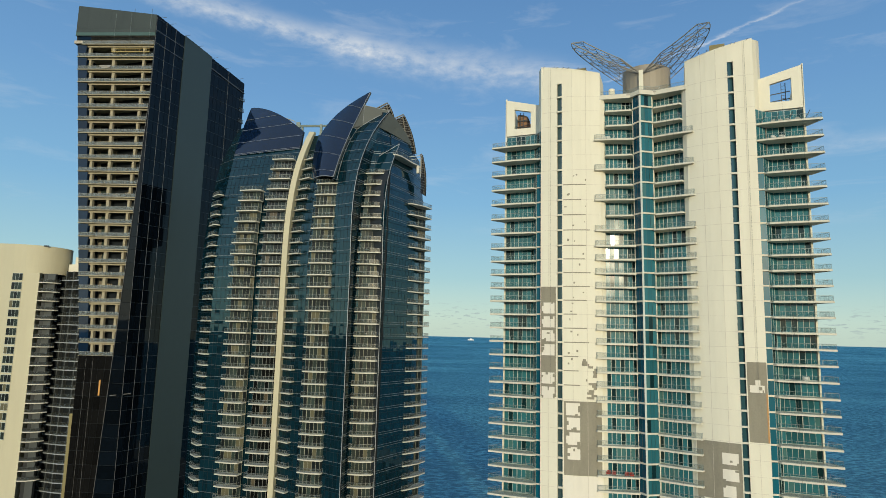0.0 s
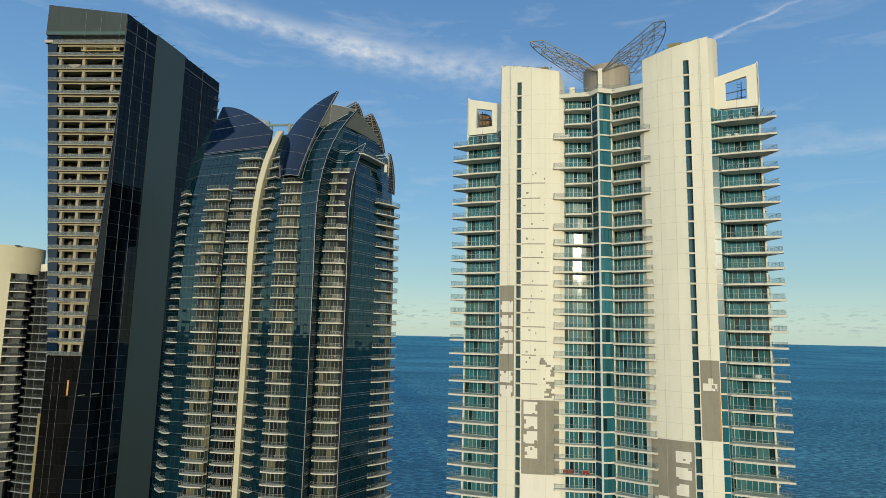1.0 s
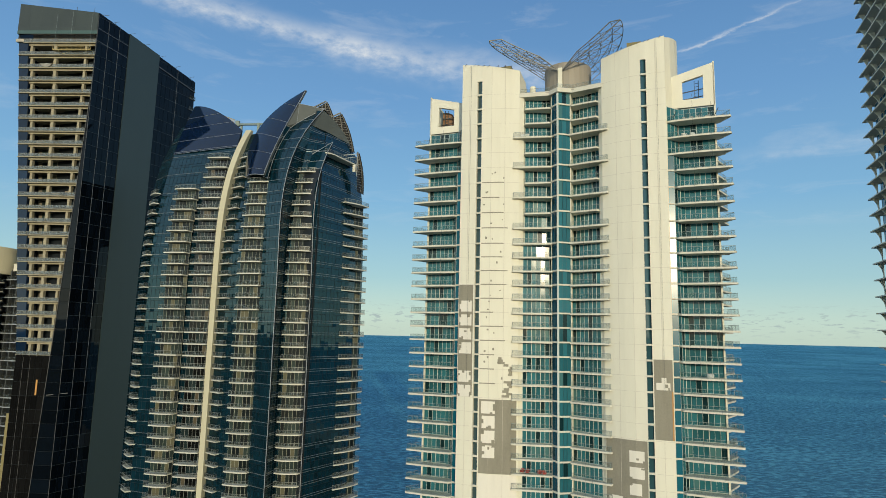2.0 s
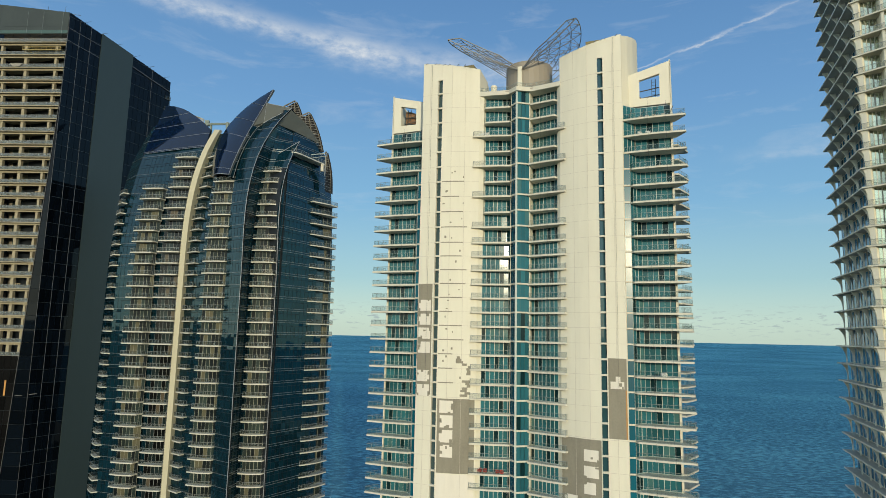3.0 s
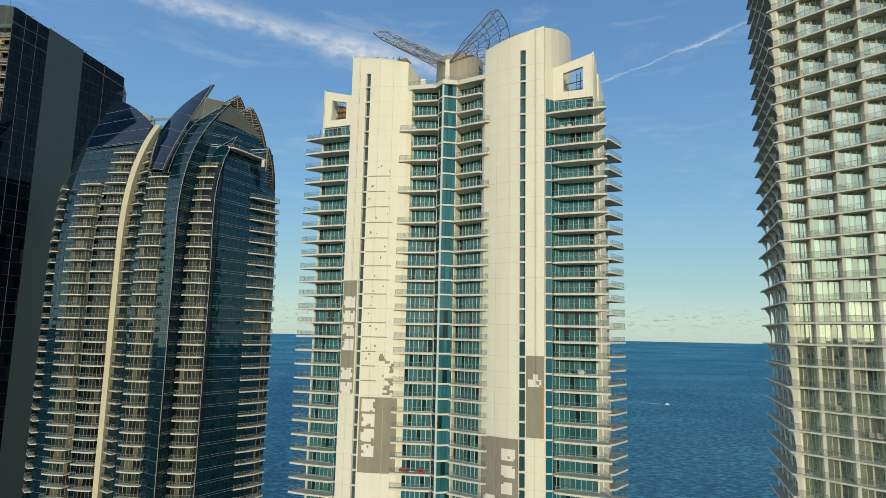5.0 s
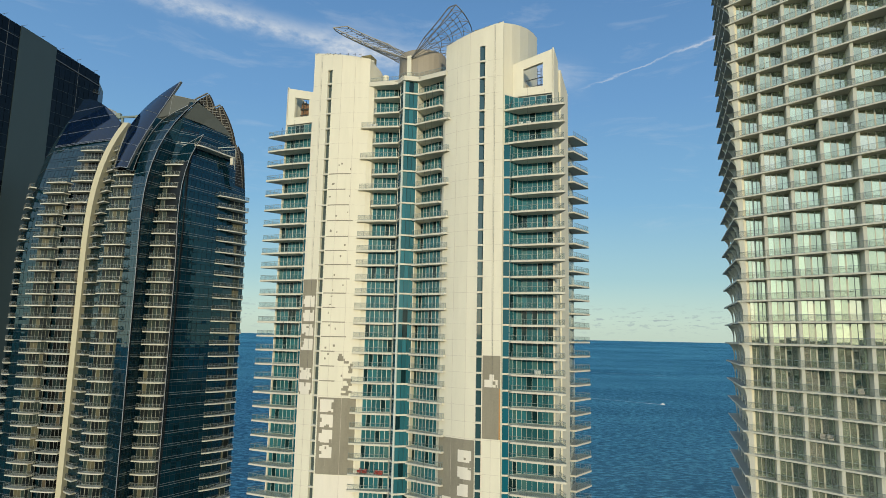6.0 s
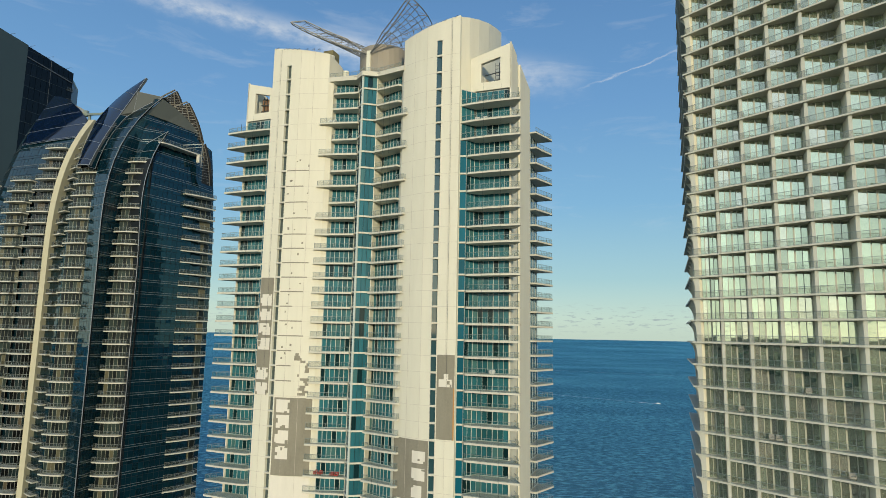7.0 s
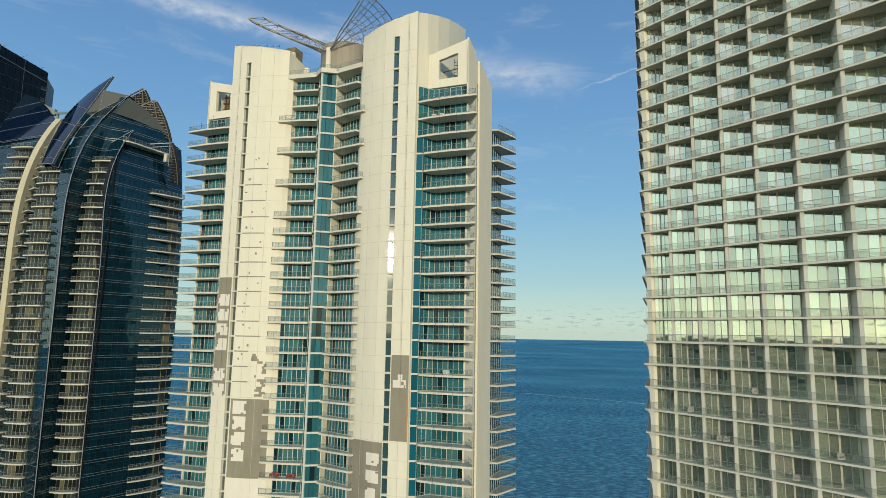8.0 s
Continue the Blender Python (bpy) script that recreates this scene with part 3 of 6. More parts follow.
        k = [(side * x1, 1.2, lower[0]), (side * x2, 1.2, lower[1]), (side * x2, 1.2, edge(x2)), (side * x1, 1.2, edge(x1))]
        b4 = [(p[0], 2.0, p[2]) for p in k]
        fr.face(*k)
        fr.face(*b4)
        for i in range(4):
            fr.face(k[i], k[(i + 1) % 4], b4[(i + 1) % 4], b4[i])
        part("roof_frame", fr.made("roof_frame", WHITE), T, "white roof frame with an open square")
        inn = Mesh()
        for z in (171.0, 172.6):
            inn.bar((side * 25.8, 3.5, z), (side * 29.85, 3.5, z + 0.5), 0.12)
        inn.bar((side * 29.0, 3.5, 168.5), (side * 29.0, 3.5, 175.0), 0.1)
        inn.bar((side * 28.2, 3.5, 168.5), (side * 28.2, 3.5, 175.0), 0.06)
        for i in range(9):
            inn.bar((side * 28.2, 3.5, 168.8 + 0.7 * i), (side * 29.0, 3.5, 168.8 + 0.7 * i), 0.05)
        part("roof_ladder", inn.made("roof_ladder", LEAD), T)
        bk = Mesh()
        bk.prism([(side * 23.2, 8.0), (side * 27.5, 8.0), (side * 27.5, 8.6), (side * 23.2, 8.6)], 165, [175.2, 171.5, 171.5, 175.2])
        part("stair_wall", bk.made("stair_wall", BARE), T)
        if side < 0:
            mesh_ = Mesh()
            mesh_.plate([(-25.9, 168.5), (-25.9, 171.4), (-26.6, 172.2), (-27.2, 174.0), (-28.4, 174.6), (-29.8, 174.7), (-29.8, 168.5)], 3.9, 4.1, "y")
            part("brick_infill", mesh_.made("brick_infill", material("brown_brick", (0.28, 0.16, 0.09), 0.9, vary=0.3, stain=0.3)), T, "brown brick infill behind the roof frame")
            for z in (170.0, 171.4, 172.8):
                br = Mesh()
                br.bar((-25.9, 3.6, z + 0.6), (-29.8, 3.6, z), 0.07)
                part("scaffold_bar", br.made("scaffold_bar", LEAD), T)

    # glazing and balconies of the wings
    high = {True: C_HIGH, False: C_LOW}
    kinds = {}
    for side in (-1, 1):
        s = side
        big = [(s * 22.6, 2.2), (s * 22.6, -1.45), (s * 24.7, -1.75), (s * 29.5, -1.95), (s * 34.6, -1.7), (s * 34.75, -1.2), (s * 32.6, 2.2)]
        kinds["wing", s] = balcony_kind(big, [(s * 22.75, -1.3), (s * 24.8, -1.65), (s * 29.5, -1.85), (s * 34.5, -1.6), (s * 32.75, 1.6)])
        short = [(s * 23.7, 2.2), (s * 23.7, -0.85), (s * 24.3, -1.7), (s * 29.5, -1.95), (s * 34.6, -1.7), (s * 34.75, -1.2), (s * 32.6, 2.2)]
        kinds["shortwing", s] = balcony_kind(short, [(s * 23.8, -0.8), (s * 24.4, -1.6), (s * 29.5, -1.85), (s * 34.5, -1.6), (s * 32.75, 1.6)])
        lg = Mesh()
        lg.prism([(s * 22.5, -1.55), (s * 23.7, -1.2), (s * 23.7, -0.6), (s * 22.5, -0.9)], -0.2, 0.12)
        kinds["sidelet", s] = lg.made("side_ledge", SLAB)
        kinds["bigbay", s] = balcony_kind([(s * 1.9, 4.6), (s * 1.9, 0.75), (s * 6.0, -0.35), (s * 10.3, -1.15), (s * 10.6, -0.6), (s * 9.3, 0.9), (s * 9.3, 2.8), (s * 8.4, 2.9)],
                                          [(s * 2.0, 0.85), (s * 6.0, -0.25), (s * 10.2, -1.05), (s * 10.45, -0.6)])
        kinds["smallbay", s] = balcony_kind([(s * 2.2, 4.6), (s * 2.3, 1.25), (s * 7.9, 0.25), (s * 8.6, 1.2), (s * 9.3, 2.8)], [(s * 2.5, 1.3), (s * 7.8, 0.35), (s * 8.5, 1.2)])
        kinds["rear", s] = balcony_kind([(s * 31.4, 19.0), (s * 31.4, 26.5), (s * 35.0, 26.5), (s * 35.2, 25.8), (s * 33.0, 19.0)], [(s * 32.9, 19.1), (s * 35.05, 25.8), (s * 34.9, 26.4), (s * 31.6, 26.4)])
        for tall in (False, True):
            h = high[tall] - 0.26
            sp = Mesh()
            sp.face((s * 22.5, -1.4, 0.1), (s * 23.7, -1.05, 0.1), (s * 23.7, -1.05, h), (s * 22.5, -1.4, h))
            kinds["sidepane", s, tall] = sp.made("side_pane", BLUEPANE)
            for v in range(6):
                run_ = [(23.72, -1.0), (24.75, 0.75), (25.7, 1.5), (31.75, 1.55)]
                a, b = ([(x, y) for x, y in run_] if s > 0 else [(-x, y) for x, y in reversed(run_)]), None
                kinds["shortwin", s, tall, v] = window_kind(a, b, 0.0, h, 9, TEAL, seed=13 * v + tall, heavy=(2, 6) if s > 0 else (3, 7), single=v > 2)
                run_ = [(22.55, -1.3), (23.9, 0.35), (24.9, 1.5), (31.75, 1.55)]
                a, b = ([(x, y) for x, y in run_] if s > 0 else [(-x, y) for x, y in reversed(run_)]), None
                kinds["wingwin", s, tall, v] = window_kind(a, b, 0.0, h, 9, TEAL, seed=11 * v + tall, heavy=(2, 6) if s > 0 else (3, 7), single=v > 2)
                bow = [(2.05, 3.3), (4.4, 2.28), (6.4, 1.53), (8.5, 0.85)]
                a, b = ([(x, y) for x, y in bow] if s > 0 else [(-x, y) for x, y in reversed(bow)]), None
                kinds["baywin", s, tall, v] = window_kind(a, b, 0.0, h, 7, TEAL, seed=5 * v + 2 + tall, heavy=(0, 7), post=0.11, single=v > 2)
            a, b = ((s * 31.5, 17.0), (s * 31.5, 26.4)) if s > 0 else ((s * 31.5, 26.4), (s * 31.5, 17.0))
            kinds["rearwin", s, tall] = window_kind(a, b, 0.0, h, 6, DEEP, seed=4)
    for tall in (False, True):
        h = high[tall] - 0.3
        pr = Mesh()
        for k in range(2):
            a, b = Vector((-2.05, 1.5)).lerp(Vector((-0.55, -0.1)), k / 2 + 0.01), Vector((-2.05, 1.5)).lerp(Vector((-0.55, -0.1)), k / 2 + 0.48)
            pr.face((*a, 0), (*b, 0), (*b, h), (*a, h))
        pl = pr.made("corner_glazing", DEEP)
        pr = Mesh()
        for k in range(3):
            a, b = Vector((-0.25, -0.1)).lerp(Vector((2.05, 1.6)), k / 3 + 0.008), Vector((-0.25, -0.1)).lerp(Vector((2.05, 1.6)), k / 3 + 0.322)
            o = random.uniform(-0.015, 0.015)
            pr.face((*a, 0), (b.x, b.y + o, 0), (b.x, b.y - o, h), (*a, h))
        kinds["corner", tall] = (pl, pr.made("corner_glazing", TEAL))
    rb = Mesh()
    rb.prism([(-2.2, 1.3), (-0.45, -0.4), (-0.15, -0.35), (2.2, 1.3), (2.2, 1.9), (-0.3, 0.2), (-2.2, 1.9)], -0.2, 0.14)
    rib = rb.made("corner_ledge", SLAB)
    ml = Mesh()
    ml.box(-0.6, -0.2, -0.32, 0.1, 60, 175.3)
    part("corner_post", ml.made("corner_post", FRAME), T, "white corner post")

    for i, z in enumerate(C_LEVELS):
        tall = i >= C_UP
        near = 3 if 108 < z < 137 else 0
        j = i - C_UP
        if j < 10:
            for s in (-1, 1):
                big = j <= 1 or j in (3, 5, 7)
                put_balcony(kinds["bigbay" if big else "smallbay", s], T, (0, 0, z))
                put_window(kinds["baywin", s, tall, (i * 7 + (s > 0)) % 3 + near], T, (0, 1.45 if j >= 0 else 0, z))
            for k in kinds["corner", tall]:
                part("corner_glazing", k, T, at=(0, 0, z + 0.14))
            part("corner_ledge", rib, T, at=(0, 0, z))
        if j <= 7:
            for s in (-1, 1):
                cut = j < 5
                put_balcony(kinds["shortwing" if cut else "wing", s], T, (0, 0, z))
                put_balcony(kinds["rear", s], T, (0, 0, z))
                put_window(kinds["shortwin" if cut else "wingwin", s, tall, (i * 5 + 2 * (s > 0)) % 3 + near], T, (0, 0, z))
                if cut:
                    part("side_pane", kinds["sidepane", s, tall], T, at=(0, 0, z))
                    part("side_ledge", kinds["sidelet", s], T, at=(0, 0, z))
                if j < 7:
                    put_window(kinds["rearwin", s, tall], T, (0, 0, z))
    # roof edge of the recess
    re = Mesh()
    re.prism([(-9.3, 0.0), (-2.6, 0.9), (-0.45, -0.75), (-0.15, -0.75), (2.6, 0.9), (9.3, -0.35), (9.3, 4), (-9.3, 4)], 174.75, 175.75)
    part("roof_edge", re.made("roof_edge", SLAB), T)
    rl = rail_parts([(-9.0, 0.15), (-2.6, 1.05), (-0.3, -0.5), (2.6, 1.05), (9.0, -0.15)], height=0.95)
    r1 = part("roof_railing", rl[0], T, at=(0, 0, 175.75))
    part("railing_glass", rl[1], r1)
    # drum and its front pier
    dr = Mesh()
    cx, cy, rr = 0.7, 7.0, 5.4
    ring = [(cx + rr * math.cos(2 * math.pi * i / 28), cy + rr * math.sin(2 * math.pi * i / 28)) for i in range(28)]
    dr.prism(ring, 175.6, 182.6)
    part("roof_drum", dr.made("roof_drum", DRUM, smooth=False), T, "round brown-grey roof drum")
    pi = Mesh()
    pi.box(-0.6, 0.35, 1.2, 2.6, 175.6, 181.2)
    part("drum_pier", pi.made("drum_pier", WHITE), T)
    hat = Mesh()
    ring2 = [(cx + 2.2 * math.cos(2 * math.pi * i / 16), cy + 3 + 2.2 * math.sin(2 * math.pi * i / 16)) for i in range(16)]
    hat.prism(ring2, 182.6, 184.0)
    part("roof_vent", hat.made("roof_vent", DRUM), T)
    # lattice wings
    for s in (-1, 1):
        la = Mesh()
        n = 12
        base = Vector((0, 1.2, 180.3))

        def rim(t, f, lift):
            """A point of the wing: along its outer arc, drawn in towards the base, on the lower or the upper skin."""
            k = [(14.2, -8.1, 185.6), (15.5, -5.5, 185.0), (11.9, 23.9, 192.3), (3.3, 14.5, 181.4)]
            p = Vector(k[0]) * (1 - t) ** 3 + Vector(k[1]) * 3 * t * (1 - t) ** 2 + Vector(k[2]) * 3 * t * t * (1 - t) + Vector(k[3]) * t ** 3
            p.x *= s
            q = base.lerp(p, f)
            sag = -0.5 * math.sin(math.pi * f) * (1 - t)
            return q + Vector((0, 0.5 * lift, sag + lift * 2.0 * min(1.0, f * 4)))

        steps = (1.0, 0.84, 0.66, 0.48, 0.3)
        for lift in (0, 1):
            for k, f in enumerate(steps):
                for i in range(n):
                    if lift == 0 or f < 1:
                        la.bar(rim(i / n, f, lift), rim((i + 1) / n, f, lift), 0.11 if f == 1 else 0.075)
            for i in range(0, n + 1, 2):
                for f, g in zip(steps, (*steps[1:], 0.04)):
                    la.bar(rim(i / n, f, lift if f < 1 else 0), rim(i / n, g, lift), 0.12 if i == 0 else 0.07)
        for f, g in zip(steps, steps[1:]):
            for i in range(0, n, 2):
                la.bar(rim(i / n, f, 0), rim((i + 1) / n, g, 1), 0.045)
                la.bar(rim((i + 2) / n, f, 0), rim((i + 1) / n, g, 1), 0.045)
        part("lattice_wing", la.made("lattice_wing", STEEL), T, "grey steel lattice wing over the roof")
    # stripped areas of plaster and what is left of it
    sheets = []
    bare, left, rust = ("bare_patch", BARE), ("left_panel", CLAD), ("rusty_edge", RUST)

    def on_fin(m, side, xa, xb, z0, z1, proud):
        """A thin sheet on a fin wall between two distances from the axis."""
        ln = [(abs(x), y) for x, y in fin_line(1)]

        def depth(x):
            for (a, ya), (b, yb) in zip(ln, ln[1:]):
                if b <= x <= a:
                    return ya + (yb - ya) * (a - x) / (a - b)
            return -2.2

        sheet = Mesh()
        sheets.append((sheet, *m))
        cuts = sorted({xa, xb, *[x for x, _ in ln if xa < x < xb]})
        for a, b in zip(cuts, cuts[1:]):
            sheet.prism([(side * a, depth(a) - proud), (side * b, depth(b) - proud), (side * b, depth(b) + 0.1), (side * a, depth(a) + 0.1)], z0, z1)

    rnd = random.Random(5)

    def ragged(side, xa, xb, z0, z1, holes):
        """White panels left on a bare field, with notched edges."""
        on_fin(left, side, xa, xb, z0, z1, 0.03)
        for _ in range(holes):
            w, h = rnd.uniform(0.25, 0.7), rnd.uniform(0.25, 0.8)
            x, z = rnd.choice((xa, xb - w, rnd.uniform(xa, xb - w))), rnd.choice((z0, z1 - h, rnd.uniform(z0, z1 - h)))
            on_fin(bare, side, x, x + w, z, z + h, 0.045)

    on_fin(bare, 1, 18.9, 22.4, 100.7, 116.1, 0.015)
    ragged(1, 19.3, 21.9, 110.2, 111.6, 2)
    ragged(1, 20.3, 21.2, 111.6, 112.6, 0)
    on_fin(rust, 1, 22.15, 22.42, 100.7, 110.0, 0.03)
    on_fin(bare, 1, 9.3, 17.4, 70, 100.2, 0.015)
    for z in (97.6, 94.5, 91.4):
        ragged(1, 13.9, 16.9 - rnd.uniform(0, 0.8), z - 1.6, z + 0.6, 2)
    ragged(1, 9.8, 13.2, 84, 89.2, 8)
    on_fin(left, 1, 9.3, 17.4, 70, 85, 0.03)
    on_fin(bare, -1, 19.0, 22.4, 107.0, 131.2, 0.015)
    for k in range(1, 8):
        z = 131.0 - 3.085 * k
        if k in (5,):
            continue
        ragged(-1, 19.3, 22.2, z - 2.7, z - 0.25, 4)
    on_fin(bare, -1, 9.5, 17.3, 90.8, 106.3, 0.015)
    for k in range(4):
        ragged(-1, 13.9, 17.0 - rnd.uniform(0, 0.5), 103.3 - 3.085 * k, 105.9 - 3.085 * k, 4)
    on_fin(left, -1, 9.5, 17.3, 70, 90.6, 0.02)
    for i, z in enumerate(C_LEVELS):
        if 108 < z < 158:
            on_fin(bare, -1, rnd.uniform(11.5, 14.5), 17.3, z - 0.1, z + 0.12, 0.015)
            for _ in range(rnd.choice((1, 2, 3))):
                x, zz = rnd.uniform(12.2, 16.8), z + rnd.uniform(0.4, 2.4)
                on_fin(bare, -1, x, x + rnd.uniform(0.2, 0.45), zz, zz + rnd.uniform(0.2, 0.5), 0.015)
    for z0, rows in ((106.8, 7), (111.4, 8)):
        x0 = 11.0
        for k in range(rows):
            x0 = min(12.6, max(10.4, x0 + rnd.uniform(-0.9, 0.9)))
            on_fin(bare, -1, x0, x0 + rnd.uniform(0.5, 1.9), z0 + 0.5 * k, z0 + 0.5 * k + 0.505, 0.015)
    for k, (m_, nm, mt) in enumerate(sheets):
        part(nm, m_.made(nm, mt), T, "bare grey block where plaster was stripped" if nm == "bare_patch" else "")
    # hoist ropes, roof units and stubs along the parapets
    rp = Mesh()
    for x, y, z0, z1 in ((20.9, -2.5, 110, 183), (-20.2, -2.5, 110, 183), (27.5, -2.2, 60, 170), (31.0, -2.2, 60, 168), (-27.0, -2.4, 120, 168), (5.2, -0.9, 60, 172), (6.6, -1.0, 60, 172)):
        rp.bar((x, y, z0), (x, y, z1), 0.02)
    part("hoist_rope", rp.made("hoist_rope", LEAD), T)
    stub = Mesh()
    stub.bar((0, 0, -0.1), (0, 0, 0.35), 0.07)
    stub.bar((0, 0, 0.3), (-0.2, -0.7, -0.3), 0.05)
    stub_me = stub.made("davit_arm", LEAD)
    arm = Mesh()
    arm.bar((0, 0, 0), (0.9, -1.0, 1.7), 0.07)
    arm_me = arm.made("hoist_arm", LEAD)
    for side in (-1, 1):
        for x in (10.6, 12.1, 13.8, 16.0, 17.2, 18.6, 19.4, 21.7):
            part("davit_arm", stub_me, T, at=(side * x, -1.9, fin_top(x)))
        for x in (23.5, 26.0, 28.5, 31.5):
            part("hoist_arm", arm_me, T, at=(side * x, -1.0, 165))
    un = Mesh()
    un.box(-16.2, -13.6, 8, 11, 181, 186.6)
    un.box(14.5, 17.6, 3, 6, 181, 185.6)
    part("roof_unit", un.made("roof_unit", OLIVE), T)
    dish = Mesh()
    for x, y in ((-10.6, 3.0), (-6.9, 3.4), (9.9, 4.0)):
        r = 0.7
        dish.prism([(x + r * math.cos(k), y + r * math.sin(k)) for k in [i * math.pi / 5 for i in range(10)]], 175.6, 178.2 if abs(x) < 8 else 182.3)
    part("roof_vent", dish.made("roof_vent", BONE), T)
    return T


white_tower()

# ---- the lattice-fronted tower ----
D_FLOOR, D_BASE = 3.52, 119.44
D_LEVELS = [D_BASE + D_FLOOR * k for k in range(-13, 31)]


def bracket(depth, thick, height, draw=0.42):
    """A fin across a facade: full depth under the slab above, drawn in below by a curve. x along the wall, y into the house."""
    m = Mesh()
    prof = [(draw * depth * f, z * height) for f, z in ((1.0, 0.0), (1.0, 0.3), (0.95, 0.45), (0.83, 0.6), (0.64, 0.74), (0.38, 0.86), (0.12, 0.95), (0.0, 1.0))]
    m.plate([(y, z) for y, z in prof] + [(depth, height), (depth, 0)], -thick / 2, thick / 2, "x")
    return m


def pier(width, depth, height, flare_left, flare_right, y0=0.05):
    """An upright pier of the front, which may widen to either side in a curve under the slab above."""
    curve = [(0.0, 0.0), (0.0, 0.35), (0.06, 0.55), (0.18, 0.72), (0.4, 0.86), (0.7, 0.95), (1.0, 1.0)]
    left = [(-width / 2 - flare_left * a, height * z) for a, z in curve]
    right = [(width / 2 + flare_right * a, height * z) for a, z in reversed(curve)]
    m = Mesh()
    m.plate(left + right, y0, depth, "y")
    return m


def blade(x, front, back, draw, height, thick=0.5):
    """A slanting wall between two balconies; its front edge may draw in below by a curve."""
    curve = [(1, 0), (1, 0.3), (0.95, 0.45), (0.83, 0.6), (0.64, 0.74), (0.38, 0.86), (0.12, 0.95), (0, 1)]
    m = Mesh()
    m.plate([(front + draw * a, height * z) for a, z in curve] + [(back, height), (back, 0)], -thick / 2, thick / 2, "x")
    m.v = [(px + x - SLANT * y, y, z) for px, y, z in m.v]
    return m


SLANT = 0.612          # how far a dividing wall slips along the front for each metre inwards


def lattice_tower():
    T = thing("apartment_tower", (93.0, 110.0, 0), -51.5, "pale concrete tower with curved fins and mirrored glass", "building")
    L, dep, h = 58.0, 1.75, D_FLOOR - 0.24
    fx, fy = -13.8, 21.2                           # far end of the second face
    fl = math.hypot(fx, fy)
    ux, uy = fx / fl, fy / fl
    nx, ny = uy, -ux                               # into the house
    tip = (fx - nx * 0.4, fy - ny * 0.4)
    outline = [(0, 0), (L, 0), (L, 30), (fx + 20, fy + 12), (fx, fy), tip]
    slab = Mesh()
    slab.prism(outline, -0.12, 0.12)
    slab_me = slab.made("floor_slab", GREYDECK)
    se = Mesh()
    se.box(-0.05, L, -0.06, 0.0, -0.13, 0.13)
    edge_me = se.made("slab_edge", PALEEDGE)
    se = Mesh()
    se.wall((0, 0), tip, 0.06, -0.13, 0.13, 1)
    edge2_me = se.made("slab_edge", PALEEDGE)
    rl = rail_parts([(0.5, 0.2), (L, 0.2)], height=1.1, post=9.0, metal=RAIL, pane=CLEARPANE)
    angle2 = math.atan2(uy, ux)
    second = bracket(1.15, 0.36, h, 0.84).made("fin", BONE)
    corner = pier(0.8, dep, h, 0.6, 0.0, 0.3).made("corner_fin", BONE)
    centres = [5.3, 9.8, 14.45, 19.4, 24.95, 30.9, 37.2, 43.7, 50.4, 57.0]
    bays, blades = {}, {}
    for n, (a, c) in enumerate(zip([0.8] + centres, centres)):
        d0 = 0.75 if n < 4 else 0.9
        d1 = d0 + 0.42 * (c - a - 0.6)
        p, q = (a - SLANT * d0 + 0.3, d0), (c - SLANT * d1 - 0.3, d1)
        if n == 0:
            p = (1.45, 1.1)
        for v in range(6):
            bays[n, v] = window_kind(p, q, 0.12, D_FLOOR - 0.12, 4, COAT, frame=PALEFRAME, post=0.1, wobble=0.008, seed=3 * n + v, heavy=(2,), single=v > 2)
        blades[n] = blade(c, 0.3, d1 + 0.3, 0.1 if n < 6 else 1.5, h, 0.5).made("fin", BONE)
    spots = [0.9 + 5.75 * k for k in range(5)]
    side_bays = []
    for a, c in zip(spots, spots[1:]):
        p = [(nx * 1.7 + ux * s, ny * 1.7 + uy * s) for s in (a + 0.2, c - 0.2)]
        side_bays.append(window_kind(p[1], p[0], 0.12, D_FLOOR - 0.12, 3, COATBLUE, frame=BONE, seed=6))
    body = Mesh()
    body.prism([(2.2, 4.4), (4.0, 5.0), (L - 1, 5.0), (L - 1, 29), (fx + 20, fy + 11), (fx + nx * 2.5 - ux, fy + ny * 2.5 - uy)], 0, D_LEVELS[-1])
    part("core", body.made("core", SHEER), T)
    low = Mesh()
    for k in range(0, 21):
        z = D_LEVELS[0] - D_FLOOR * (k + 1)
        if z > 1:
            low.prism(outline, z - 0.12, z + 0.12)
    tagged(part("lower_floors", low.made("lower_floors", BONE), T), kind="stuff")
    for i, z in enumerate(D_LEVELS):
        s = part("floor_slab", slab_me, T, at=(0, 0, z))
        part("slab_edge", edge_me, s)
        part("slab_edge", edge2_me, s)
        for me, nm in ((rl[0], "railing"), (rl[1], "railing_glass")):
            part(nm, me, s, at=(0, 0, 0.12))
        if i == len(D_LEVELS) - 1 or z < 84:
            continue
        part("corner_fin", corner, T, at=(1.05, 0, z + 0.12))
        for n, x in enumerate(centres):
            part("fin", blades[n], T, at=(0, 0, z + 0.12))
            put_window(bays[n, (i * 5 + n * 2 + i * n) % 3 + (3 if 103 < z < 142 and n < 7 else 0)], T, (0, 0, z))
        for n, s_ in enumerate(spots):
            part("fin", second, T, at=(ux * s_, uy * s_, z + 0.12), turn=angle2 - math.pi)
            if n < len(side_bays):
                put_window(side_bays[n], T, (0, 0, z))
    return T


lattice_tower()

# ---- the dark tower with the sails ----
B_FLOOR, B_BASE = 3.165, 119.11
B_AT = (-48.0, 172.0, 0)
B_LEVELS = [B_BASE + B_FLOOR * k for k in range(-14, 24)]


def lean(z, r):
    return max(0.0, z - 135.0) ** 2 / (2 * r)


